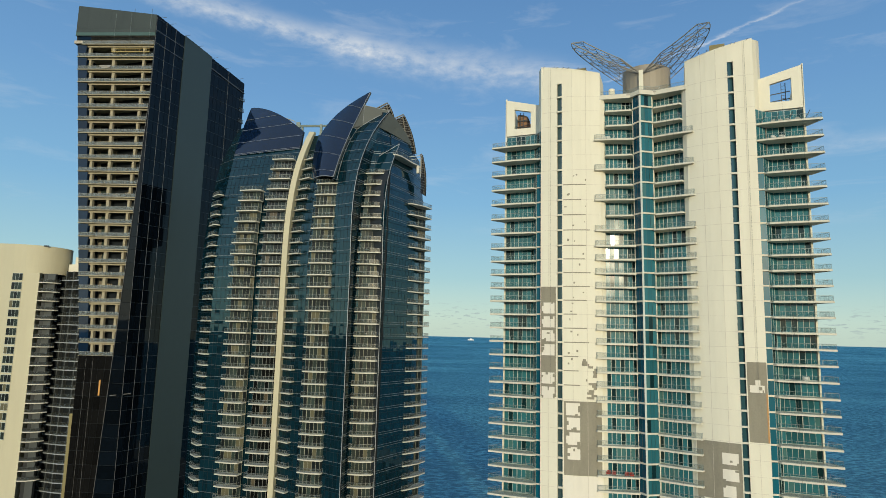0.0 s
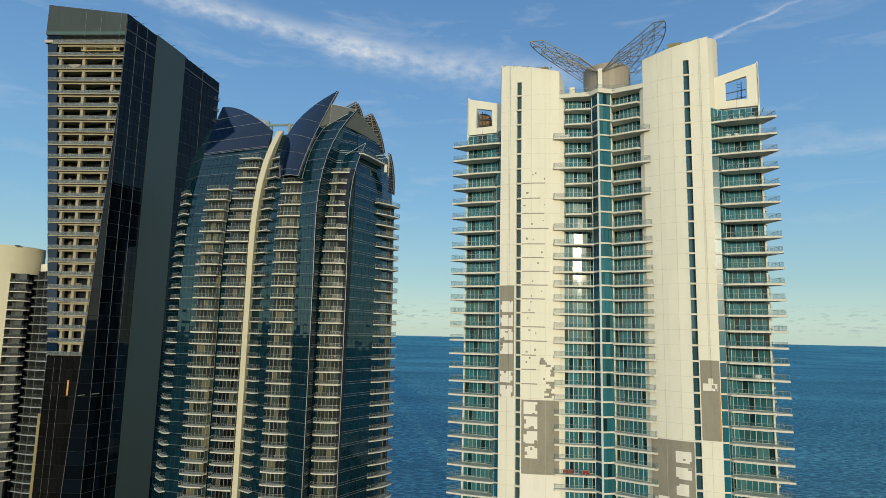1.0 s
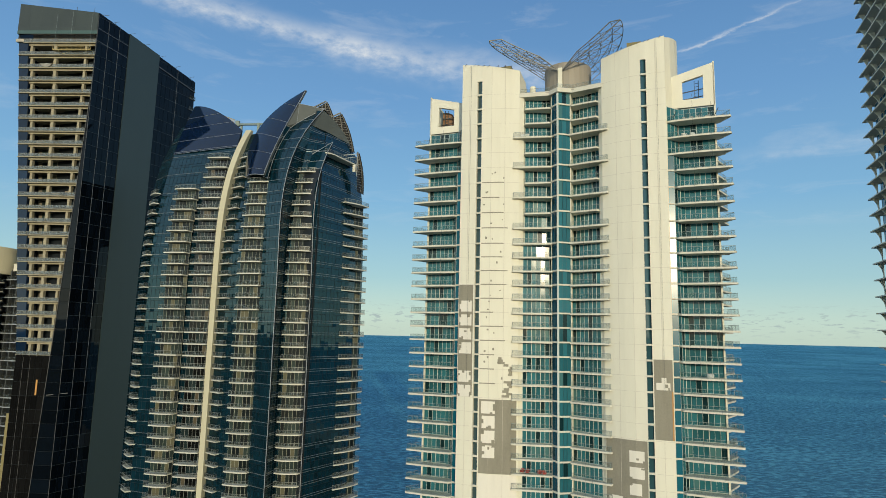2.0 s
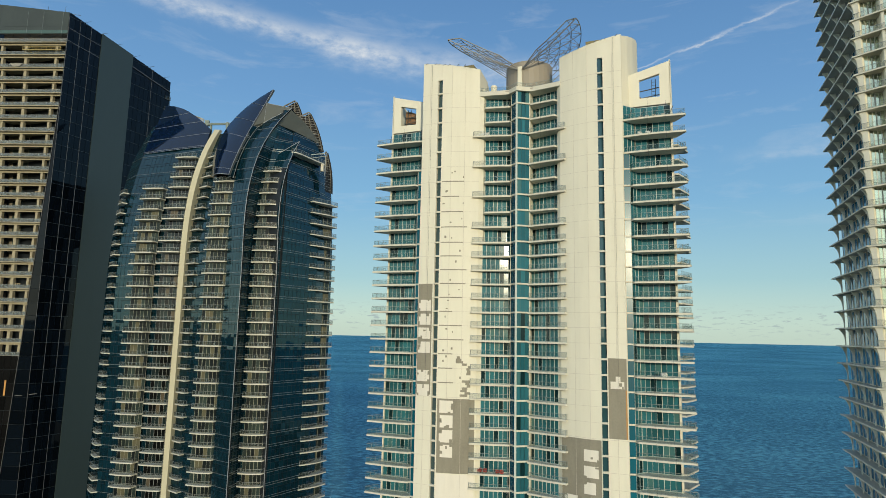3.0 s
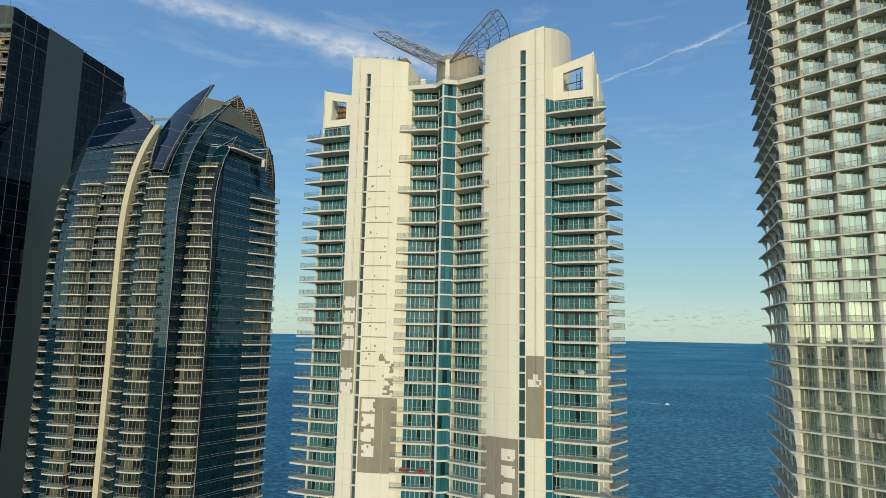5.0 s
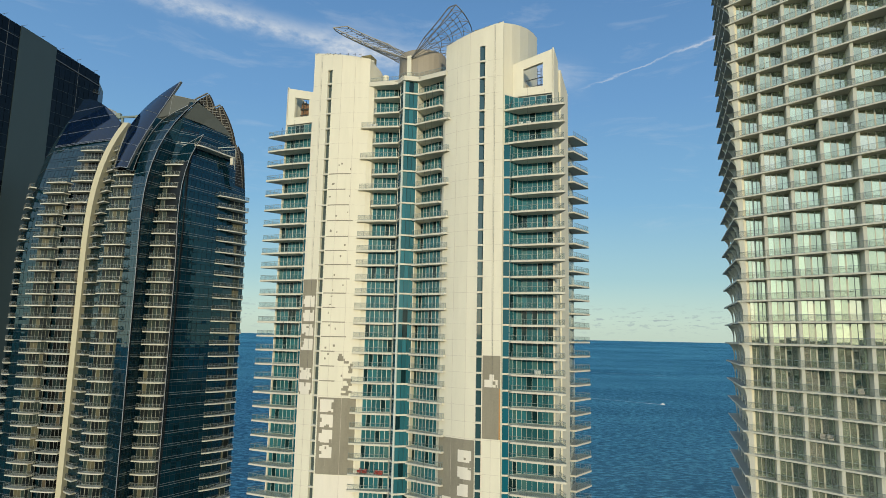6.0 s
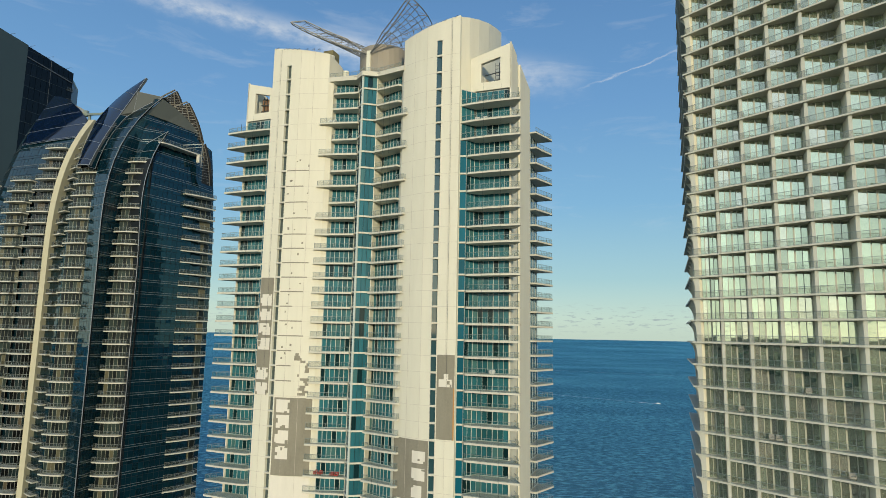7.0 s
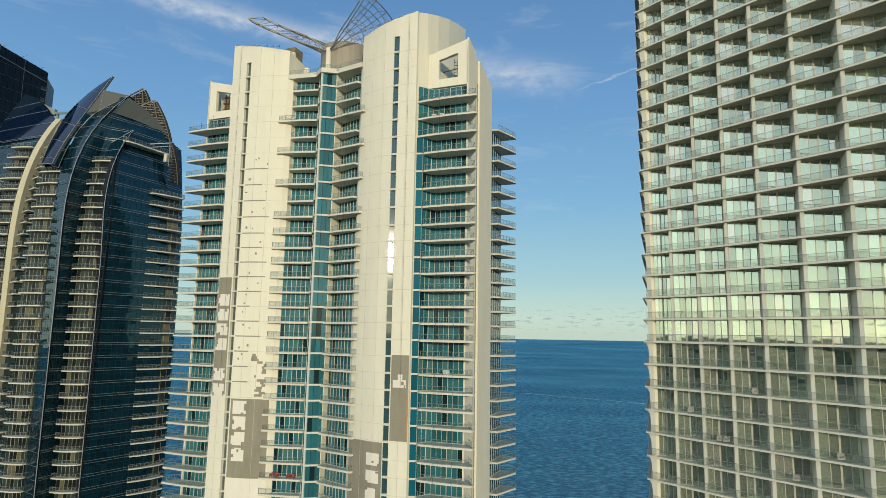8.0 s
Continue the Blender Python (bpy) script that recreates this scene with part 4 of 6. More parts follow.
class Facade:
    """One upright stretch of curtain wall, which draws back with height; each end may lean its own way."""

    def __init__(self, p, q, inward, r, inward2=None, r2=None):
        self.p, self.q = Vector((*p, 0)), Vector((*q, 0))
        self.n, self.r = Vector((*inward, 0)).normalized(), r
        self.n2, self.r2 = Vector((*(inward2 or inward), 0)).normalized(), r2 or r

    def at(self, s, z, out=0.0):
        face = self.n.lerp(self.n2, s).normalized()
        back = (self.n * lean(z, self.r)).lerp(self.n2 * lean(z, self.r2), s)
        return self.p.lerp(self.q, s) + back - face * out + Vector((0, 0, z))


def curtain(fc, glass, lines, levels, top, cell=1.5, seed=1, bottom=0.0, wob=0.012, gap=0.05, mull=None, bold=1):
    """Panes cell by cell, slightly out of true, with a pale line at each floor; top gives the upper rim by s."""
    rnd = random.Random(seed)
    n = max(1, round((fc.q - fc.p).length / cell))
    zs = [bottom] + [z for z in levels if z > bottom + 0.5] + [levels[-1] + (k + 1) * (levels[-1] - levels[-2]) for k in range(8)]
    for a, b in zip(zs, zs[1:]):
        cuts = [(a, b)] if b - a < 5 and not mull else ([(a, b)] if b - a >= 5 else [(a, a + (b - a) * 0.72), (a + (b - a) * 0.72, b)])
        for za, zb in cuts:
            for i in range(n):
                s0, s1 = i / n, (i + 1) / n
                t0, t1 = top(s0), top(s1)
                if za >= max(t0, t1) - 0.05:
                    continue
                lo0, lo1 = min(za, t0), min(za, t1)
                hi0, hi1 = min(zb, t0), min(zb, t1)
                g = gap / (fc.q - fc.p).length
                k = [rnd.uniform(-wob, wob) for _ in range(3)]
                k.append(k[0] + k[2] - k[1])
                glass.face(fc.at(s0 + g, lo0 + gap, k[0]), fc.at(s1 - g, lo1 + gap, k[1]), fc.at(s1 - g, hi1 - gap, k[2]), fc.at(s0 + g, hi0 - gap, k[3]))
        if lines is not None and b - a < 5 and (zs.index(a) % bold == 0 or a < 150):
            last = None
            for i in range(n + 1):
                s = i / n
                if top(s) >= a:
                    p0 = fc.at(s, a - 0.05, 0.07)
                    if last is not None:
                        q0 = last
                        lines.face(q0, p0, p0 + Vector((0, 0, 0.1)), q0 + Vector((0, 0, 0.1)))
                        lines.face(q0, p0, p0 + fc.n * 0.1, q0 + fc.n * 0.1)
                    last = p0
                else:
                    last = None


def backing(fc, m, top, bottom=0.0, n=6, thick=0.3):
    """The wall behind the panes, a plate with thickness."""
    zs = [bottom, 60, 100, 135, 145, 155, 162, 168, 174, 180, 185, 195]
    for i in range(n):
        s0, s1 = i / n, (i + 1) / n
        for a, b in zip(zs, zs[1:]):
            t0, t1 = top(s0), top(s1)
            if a >= max(t0, t1):
                continue
            pts = [(s0, min(a, t0)), (s1, min(a, t1)), (s1, min(b, t1)), (s0, min(b, t0))]
            m.face(*[fc.at(s, z, -0.05) for s, z in pts])
            m.face(*[fc.at(s, z, -0.05 - thick) for s, z in reversed(pts)])


class Sweep(Facade):
    """A stretch of curtain wall between two upright edges, each given as a plan point for every height."""

    def __init__(self, left, right, inward, inward2=None):
        self.left, self.right = left, right
        self.p, self.q = Vector((*left(60), 0)), Vector((*right(60), 0))
        self.n = Vector((*inward, 0)).normalized()
        self.n2 = Vector((*(inward2 or inward), 0)).normalized()

    def at(self, s, z, out=0.0):
        face = self.n.lerp(self.n2, s).normalized()
        return Vector((*self.left(z), z)).lerp(Vector((*self.right(z), z)), s) - face * out


def bent(x, y, second, third=(0, 0), start=135.0):
    """A plan point that wanders with the second and third power of the height above start."""
    def place(z):
        u = max(0.0, z - start) / 40
        return x + second[0] * u ** 2 + third[0] * u ** 3, y + second[1] * u ** 2 + third[1] * u ** 3
    return place


def strip_trim(m, curve, z0, z1, r=0.13, shift=(0, -0.12), n=30):
    zs = [z0 + (z1 - z0) * i / n for i in range(n + 1)]
    for a, b in zip(zs, zs[1:]):
        p, q = curve(a), curve(b)
        m.bar((p[0] + shift[0], p[1] + shift[1], a), (q[0] + shift[0], q[1] + shift[1], b), r)


def dark_tower():
    T = thing("apartment_tower", B_AT, 0, "dark blue glass tower with curved sail walls on top", "building")
    RL, RR = 118.0, 165.0
    edge1 = bent(-42.6, 155.61, (10.7, 25.72), (-2.49, -13.64), 150.0)      # right edge of the great sail
    inner = bent(-41.4, 158.9, (-1.49, 1.39), (9.45, 9.68), 145.0)          # left edge of the second sail
    edge2 = bent(-35.76, 155.07, (-4.25, 0.44), (7.73, 5.86))               # right edge of the second sail
    edge3 = bent(-27.99, 159.54, (-3.02, -9.87), (6.91, 15.33))             # right edge of the small sail
    third_left = bent(-34.9, 160.9, (3.4, 2.9))
    right_start = bent(-27.9, 159.8, (5.05, -5.07), (-5.1, 12.5))           # where the third stack turns into the right-hand face
    right_end = bent(-20.6, 172.8, (-2.27, 3.9))
    wings = {
        "end": (Sweep(bent(-87.0, 181.0, (0.5, 8.0)), bent(-79.8, 173.8, (0.0, 9.1)), (0.6, 0.8)), lambda s: 173 + 12.5 * min(1.0, s / 0.62), 3),
        "left": (Sweep(bent(-79.8, 173.8, (0.0, 9.1)), bent(-56.9, 166.9, (0.63, 7.4)), (0.3, 0.95)), lambda s: 194.1 - 14.0 * s ** 1.5, 4),
        "niche": (Facade((-55.6, 166.9), (-49.2, 163.2), (0.3, 0.95), RL), lambda s: 178, 7),
        "knee": (Facade((-49.2, 163.2), (-48.0, 160.4), (0.9, 0.4), RR), lambda s: 164, 9),
        "front": (Facade((-48.0, 160.2), (-41.4, 159.4), (0.3, 0.95), RR, (0.55, 0.83), RR), lambda s: 164, 2),
        "second": (Sweep(inner, edge2, (0.6, 0.8)), lambda s: 177.3 + 5.9 * s ** 0.8, 5),
        "return": (Sweep(lambda z: (edge2(z)[0] + 0.1, edge2(z)[1] + 0.25), third_left, (-0.98, 0.2)), lambda s: 182.4, 12),
        "third": (Sweep(third_left, lambda z: (right_start(z)[0] - 0.2, right_start(z)[1] + (1.7 if z < 163.5 else 0.3)), (0.3, 0.95)), lambda s: 177.8, 6),
        "fin": (Sweep(lambda z: (edge3(z)[0] + 0.1, edge3(z)[1] + 0.2), right_start, (-0.98, 0.1)), lambda s: 170.5, 14),
        "right": (Sweep(right_start, right_end, (-0.83, 0.56)), lambda s: 177.8 - 1.4 * s, 8),
        "far": (Sweep(right_end, bent(-18.4, 182.0, (-3.0, 1.0)), (-0.9, 0.3)), lambda s: 175.0 - 2 * s, 10),
    }
    FLOORLINE = material("floor_line", (0.2, 0.22, 0.23), 0.4, metal=0.4)
    for name, (fc, top, seed) in wings.items():
        g = Mesh()
        lines = Mesh()
        twin = name in ("return", "third", "right", "far")
        curtain(fc, g, lines, B_LEVELS, top, 1.45, seed, mull=True, bold=1 if twin or name == "second" else 2)
        part("curtain_wall", g.made("curtain_wall", NAVY, B_AT), T, "dark blue mirrored curtain wall")
        if name == "left":
            hood, bands = Mesh(), Mesh()
            for i in range(16):
                for j in range(14):
                    q = []
                    for a, b in ((i, j), (i + 1, j), (i + 1, j + 1), (i, j + 1)):
                        sx = a / 16
                        z = 174.2 + (top(sx) + 0.15 - 174.2) * b / 14
                        q.append(fc.at(sx, z, 0.16 + 0.25 * math.sin(math.pi * sx)))
                    hood.face(*q)
            for z in (174.2, 174.7, 179.0, 184.0, 188.5):
                for i in range(24):
                    a, b = i / 24, (i + 1) / 24
                    if top(b) > z:
                        bands.bar(fc.at(a, z, 0.2 + 0.25 * math.sin(math.pi * a)), fc.at(b, z, 0.2 + 0.25 * math.sin(math.pi * b)), 0.05)
            h_ = part("sail", hood.made("sail", SAILGLASS, B_AT, smooth=True), T, "broad plain blue glass sail")
            part("sail_trim", bands.made("sail_trim", TRIM, B_AT), h_)
        if twin:
            curtain(fc, Mesh(), lines, [z + 0.55 for z in B_LEVELS], top, 1.45, seed)
        if lines.f:
            tagged(part("floor_line", lines.made("floor_line", FLOORLINE, B_AT), T), kind="stuff")
        back = Mesh()
        backing(fc, back, top)
        part("wall_backing", back.made("wall_backing", NAVYLINE, B_AT), T)
    # rear body
    rear = Mesh()
    rear.prism([(-86.0, 183.0), (-79.4, 176.0), (-57, 168.2), (-49, 165), (-41, 161.4), (-28.6, 163), (-21.2, 174), (-20, 181), (-34, 200), (-50, 206), (-80, 200)], 0, 150)
    rear.prism([(-82, 190), (-57, 178), (-46, 173), (-33, 172), (-26, 177), (-23, 184), (-34, 198), (-50, 204), (-78, 204)], 150, 172)
    rear.prism([(-49.5, 176.0), (-38, 170.0), (-29.0, 169.8), (-24.6, 177.5), (-26, 190), (-50, 196)], 172, [176, 181.5, 181.5, 175, 172, 172])
    part("core", rear.made("core", NAVYLINE, B_AT), T)
    # grey parapet of the right-hand body, tapering away from the second sail
    gp = Mesh()
    foot = [third_left(177.5) + (177.5,), right_start(177.4) + (177.4,)] + [tuple(wings["right"][0].at(k / 5, 177.4 - 1.2 * k / 5)) for k in range(1, 6)]
    run = [0.0]
    for p, q in zip(foot, foot[1:]):
        run.append(run[-1] + (Vector(q) - Vector(p)).length)
    head = [Vector(edge2(182.7) + (182.7,)).lerp(Vector(foot[-1]) + Vector((0, 0, 0.4)), d / run[-1]) + Vector((0.2, 0.3, 0.9 * math.sin(math.pi * d / run[-1]))) for d in run]
    for i in range(len(foot) - 1):
        out = Vector((0.12, -0.12, 0))
        if i == 0:
            gp.face(Vector(edge2(177.2) + (177.2,)) + Vector((0.1, 0.3, 0)), Vector(foot[0]) + out, head[0])
        gp.face(Vector(foot[i]) + out, Vector(foot[i + 1]) + out, head[i + 1], head[i])
        off = Vector((-0.3, 0.9, -0.1))
        gp.face(head[i], head[i + 1], head[i + 1] + off, head[i] + off)
    part("parapet", gp.made("parapet", PANELGREY, B_AT), T, "grey metal parapet")
    # silver edges of the sails
    for curve, z0, z1, r in ((edge2, 60, 183.3, 0.1), (edge3, 60, 172.6, 0.09)):
        tr = Mesh()
        strip_trim(tr, curve, z0, z1, r)
        part("edge_trim", tr.made("edge_trim", TRIM, B_AT), T, "silver edge trim")
    # the great sail over the front bay
    BL, TIP = Vector((-48.6, 162.3, 162.0)), Vector((*edge1(189.5), 189.5))

    def bez(p, c, q, t):
        return p * (1 - t) ** 2 + c * (2 * t * (1 - t)) + q * t * t

    def sail_at(u, v):
        a = bez(BL, Vector((-55.0, 174.2, 181.6)), TIP + Vector((-0.3, 0.2, 0)), v)
        z = 161.4 + (189.5 - 161.4) * (v * 0.9 + 0.1 * v * v)
        b = Vector((*edge1(z), z))
        bulge = math.sin(math.pi * u) * 1.1 * (1 - v * 0.9)
        return a.lerp(b, u) + Vector((-0.4, -0.9, 0.2)) * bulge

    sg, sb, sl = Mesh(), Mesh(), Mesh()
    nu, nv = 7, 16
    for j in range(nv):
        for i in range(nu):
            q = [sail_at(i / nu, j / nv), sail_at((i + 1) / nu, j / nv), sail_at((i + 1) / nu, (j + 1) / nv), sail_at(i / nu, (j + 1) / nv)]
            sg.face(*q)
            off = Vector((0.25, 0.45, -0.2))
            sb.face(*[p + off for p in q])
            if i == nu - 1:
                sb.face(q[1], q[2], q[2] + off, q[1] + off)
        if j % 3 == 1:
            for i in range(nu):
                sl.bar(sail_at(i / nu, j / nv) + Vector((0, -0.05, 0)), sail_at((i + 1) / nu, j / nv) + Vector((0, -0.05, 0)), 0.045)
    strip_trim(sl, edge1, 161.4, 189.4, 0.09)
    for i in range(nu):
        sl.bar(sail_at(i / nu, 0), sail_at((i + 1) / nu, 0), 0.1)
    s = part("sail", sg.made("sail", SAILGLASS, B_AT, smooth=True), T, "curved dark blue glass sail")
    part("sail_back", sb.made("sail_back", LEAD, B_AT), s)
    part("sail_trim", sl.made("sail_trim", TRIM, B_AT), s, "silver trim along the sail's edge")
    # glazed flank between the great sail and the second one, with its ladder of rungs
    def flank_out(z):
        e, k = edge1(z), inner(z)
        f = min(1.0, 0.8 + (z - 161) / 80)
        return e[0] + (k[0] - e[0]) * f, e[1] + (k[1] - e[1]) * f - 0.1

    fk, ft = Mesh(), Mesh()
    zs = [160.8 + 16.5 * i / 12 for i in range(13)]
    for a, b in zip(zs, zs[1:]):
        fk.face((*edge1(a), a), (*flank_out(a), a), (*flank_out(b), b), (*edge1(b), b))
    strip_trim(ft, flank_out, 160.8, 177.3, 0.07)
    for z in (160.9, 165.6, 166.1, 169.6, 170.1, 173.3, 173.8, 177.2):
        p, q = edge1(z), flank_out(z)
        ft.bar((p[0], p[1] - 0.05, z), (q[0], q[1] - 0.05, z), 0.06)
    k = part("sail_flank", fk.made("sail_flank", NAVY, B_AT), T, "narrow glazed flank with pale rungs")
    part("sail_trim", ft.made("sail_trim", TRIM, B_AT), k)
    # folded grey panels between the great sail and the second one
    f2 = wings["second"][0]
    rim = [f2.at(s_, 177.3 + 5.9 * s_ ** 0.8, 0.05) for s_ in (0.0, 0.15, 0.35, 0.6, 0.8, 1.0)]
    near = [Vector((*edge1(z), z)) + Vector((0.25, 0.1, 0)) for z in (177.2, 179.0, 181.0, 183.0, 184.9)]
    peak = near[-1]
    gp2 = Mesh()
    fold = rim[1]
    for p0, p1 in zip(near, near[1:]):
        gp2.face(fold, p1, p0)
    gp2.face(fold, near[0], rim[0])
    part("sail_panel", gp2.made("sail_panel", PANELGREY, B_AT), T, "grey-green panel between two sails")
    gp3 = Mesh()
    for p0, p1 in zip(rim[1:], rim[2:]):
        gp3.face(peak, p0, p1)
    gp3.face(peak, rim[-1], rim[-1] + Vector((0.6, 3.0, -0.6)), peak + Vector((0.6, 3.0, -0.4)))
    part("sail_panel", gp3.made("sail_panel", PANELGREY, B_AT), T)
    rt = Mesh()
    for p0, p1 in zip(rim, rim[1:]):
        rt.bar(p0, p1, 0.06)
    for (p0, p1) in ((fold, peak), (peak, rim[-1])):
        rt.bar(p0, p1, 0.05)
    part("edge_trim", rt.made("edge_trim", TRIM, B_AT), T)
    # small sail beside the third stack, and the narrow glazed strip under it
    low3 = Sweep(lambda z: (edge3(z)[0] - 0.8, edge3(z)[1] + 0.5), edge3, (0.5, 0.86))
    up3 = Sweep(lambda z: (edge3(z)[0] - 4.6, edge3(z)[1] + 1.6), edge3, (0.3, 0.95))
    t3, l3 = Mesh(), Mesh()
    curtain(low3, t3, None, B_LEVELS, lambda s: 164.2, 1.0, 31)
    part("narrow_glazing", t3.made("narrow_glazing", NAVY, B_AT), T)
    t3 = Mesh()
    curtain(up3, t3, l3, B_LEVELS, lambda s: 169.0 + 3.6 * s, 1.5, 33, bottom=164.2, wob=0.0, gap=0.0)
    l3.bar(up3.at(0, 169.0, 0.1), up3.at(1, 172.6, 0.1), 0.08)
    s3 = part("small_sail", t3.made("small_sail", NAVY, B_AT), T, "small dark glass sail")
    part("sail_trim", l3.made("sail_trim", TRIM, B_AT), s3)
    b3 = Mesh()
    backing(up3, b3, lambda s: 168.9 + 3.6 * s, 164.2)
    backing(low3, b3, lambda s: 164.2)
    part("sail_back", b3.made("sail_back", NAVYLINE, B_AT), s3)
    # cream spine: a blade that grows deeper as it bends back
    sp = Mesh()
    fs = bent(-57.1, 164.9, (0, 0), (2.6, 6.1))
    zs = [0, 60, 100, 135] + [135 + 44.2 * i / 26 for i in range(1, 27)]

    def spine_ring(z):
        x, y = fs(z)
        u = max(0.0, z - 125) / 54
        w, d = 1.4 + 0.2 * u, 2.6 + 2.0 * u
        if z > 172:
            d *= 1 - 0.75 * ((z - 172) / 7.2) ** 1.5
        return [Vector((x, y, z)), Vector((x + w, y + 0.05, z)), Vector((x + w + 0.15, y + d, z)), Vector((x - 0.1, y + d, z))]

    for a, b in zip(zs, zs[1:]):
        q0, q1 = spine_ring(a), spine_ring(b)
        for i in range(4):
            sp.face(q0[i], q0[(i + 1) % 4], q1[(i + 1) % 4], q1[i])
    sp.face(*q1)
    part("spine", sp.made("spine", BEIGE, B_AT), T, "cream curved spine wall")
    # open backs of the rear sails: dark slats on pale struts
    black = material("black_louvre", (0.008, 0.008, 0.008), 0.7)
    for apex, left, right in (((-30.8, 176.6, 189.7), (-36.0, 177.2, 187.2), (-28.6, 177.6, 182.0)), ((-25.5, 173.8, 185.0), (-30.2, 172.3, 182.0), (-21.9, 177.2, 174.0)), ((-19.6, 173.3, 172.7), (-19.95, 173.4, 172.3), (-18.7, 177.4, 161.0))):
        fr, pn, sl2 = Mesh(), Mesh(), Mesh()
        a, l, r = Vector(apex), Vector(left), Vector(right)
        foot = Vector((l.x, l.y, r.z))
        deep = Vector((0.25, 0.8, 0))
        mids = [a.lerp(r, i / 6) + Vector((0.5, 0, 0.3)) * math.sin(math.pi * i / 6) for i in range(7)]
        pn.face(*[p + deep for p in (a, l, foot, *reversed(mids[1:]))])
        pn.face(*[p + deep * 1.3 for p in reversed((a, l, foot, *reversed(mids[1:])))])
        fr.bar(a, l, 0.22)
        for p, q in zip(mids, mids[1:]):
            fr.bar(p, q, 0.12)
        fr.bar(a + Vector((-0.2, 0, -0.6)), foot.lerp(r, 0.75) + Vector((0, 0, 0.4)), 0.2)
        fr.bar(l.lerp(foot, 0.4), a.lerp(r, 0.55), 0.16)
        n = max(4, round((a.z - r.z) / 0.75))
        for i in range(1, n):
            z = a.z + (r.z - a.z) * i / n
            e = a.lerp(r, i / n) + Vector((0.5, 0, 0.3)) * math.sin(math.pi * i / n)
            f = (a.z - z) / max(0.1, a.z - l.z)
            b = a.lerp(l, f) if f < 1 else Vector((l.x, l.y, z))
            sl2.bar(b, e, 0.05)
            fr.bar(e, e + Vector((-0.5, 0.05, 0)), 0.1)
        for i in range(1, 5):
            p = a.lerp(l, i / 5)
            sl2.bar(p, (p.x, p.y, max(r.z, p.z - 7)), 0.04)
        f_ = part("roof_frame", fr.made("roof_frame", LOUVRE, B_AT), T, "grey struts at the open back of a sail")
        part("louvre_panel", pn.made("louvre_panel", black, B_AT), f_, "black louvre panel")
        part("slat", sl2.made("slat", DARKRAIL, B_AT), f_)
    # maintenance crane between the wings
    green = material("pale_green_steel", (0.2, 0.25, 0.23), 0.6)
    bm_ = Mesh()
    bm_.bar((-60.0, 180.4, 183.4), (-48.6, 174.2, 181.4), 0.4)
    bm_.box(-59.6, -58.4, 179.2, 180.2, 182.6, 184.3)
    bm_.bar((-57.6, 179.4, 174), (-57.6, 179.4, 183.0), 0.4)
    bm_.bar((-50.5, 174.8, 172), (-50.5, 174.8, 182.0), 0.5)
    part("roof_crane", bm_.made("roof_crane", green, B_AT), T, "pale green roof crane beam")
    rm = Mesh()
    rm.bar((-65.5, 184.0, 187.6), (-60.4, 180.4, 185.0), 0.12)
    rm.bar((-65.5, 184.0, 186.5), (-60.4, 180.4, 183.9), 0.12)
    for i in range(12):
        p, q = Vector((-65.5, 184.0, 187.6)).lerp(Vector((-60.4, 180.4, 185.0)), i / 11), Vector((-65.5, 184.0, 186.5)).lerp(Vector((-60.4, 180.4, 183.9)), min(1, (i + 0.5) / 11))
        rm.bar(p, q, 0.08)
    part("crane_jib", rm.made("crane_jib", material("sand_steel", (0.4, 0.36, 0.25), 0.7), B_AT), T)
    # upper terrace on the right-hand face
    te = Mesh()
    rim_ = [(-26.4, 161.6), (-25.2, 162.2), (-24.2, 163.7), (-23.4, 165.8), (-21.7, 170.2), (-19.8, 174.5)]
    te.prism([*rim_, (-21.6, 176.0), (-25.0, 170.0), (-26.8, 164.0)], 168.85, 169.15)
    slab = part("terrace", te.made("terrace", SLAB, B_AT), T, "curved pale terrace slab")
    r = rail_parts([(x - 0.1, y + 0.1) for x, y in rim_], metal=DARKRAIL, pane=DARKPANE)
    for me, nm in zip(r, ("railing", "railing_glass")):
        part(nm, me, slab, at=(-B_AT[0], -B_AT[1], 169.15))
    pg = Mesh()
    pg.bar((-22.6, 168.0, 170.2), (-19.9, 174.0, 172.4), 0.16)
    pg.bar((-22.6, 168.6, 169.4), (-20.0, 174.2, 171.6), 0.1)
    pg.box(-20.9, -20.1, 172.6, 173.4, 166.6, 168.7)
    part("pergola_beam", pg.made("pergola_beam", SLAB, B_AT), T)

    # balconies: front corners, outward depth and the top level of each stack
    stacks = [
        ("end", (-83.9, 176.3), (-80.6, 172.7), (0.75, 0.65), RL, 1.6, 13, 0.1),
        ("left", (-72.8, 167.2), (-66.2, 166.2), (0.2, 0.98), RL, 2.4, 13, 0.35),
        ("hollow", (-63.8, 164.9), (-57.3, 164.2), (0.1, 0.99), RL, 2.6, 16, 0.3),
        ("niche", (-55.6, 165.6), (-52.0, 162.9), (0.3, 0.95), RL, 1.8, 16, 0.1),
        ("front", (-47.9, 158.7), (-41.5, 157.8), (0.3, 0.95), RR, 1.5, 13, 0.45),
        ("third", (-34.8, 158.7), (-28.8, 158.7), (0.42, 0.9), RR, 1.6, 14, 0.55),
        ("right", (-21.9, 169.9), (-16.4, 177.6), (-0.85, 0.5), 420.0, 2.4, 12, 0.6),
    ]
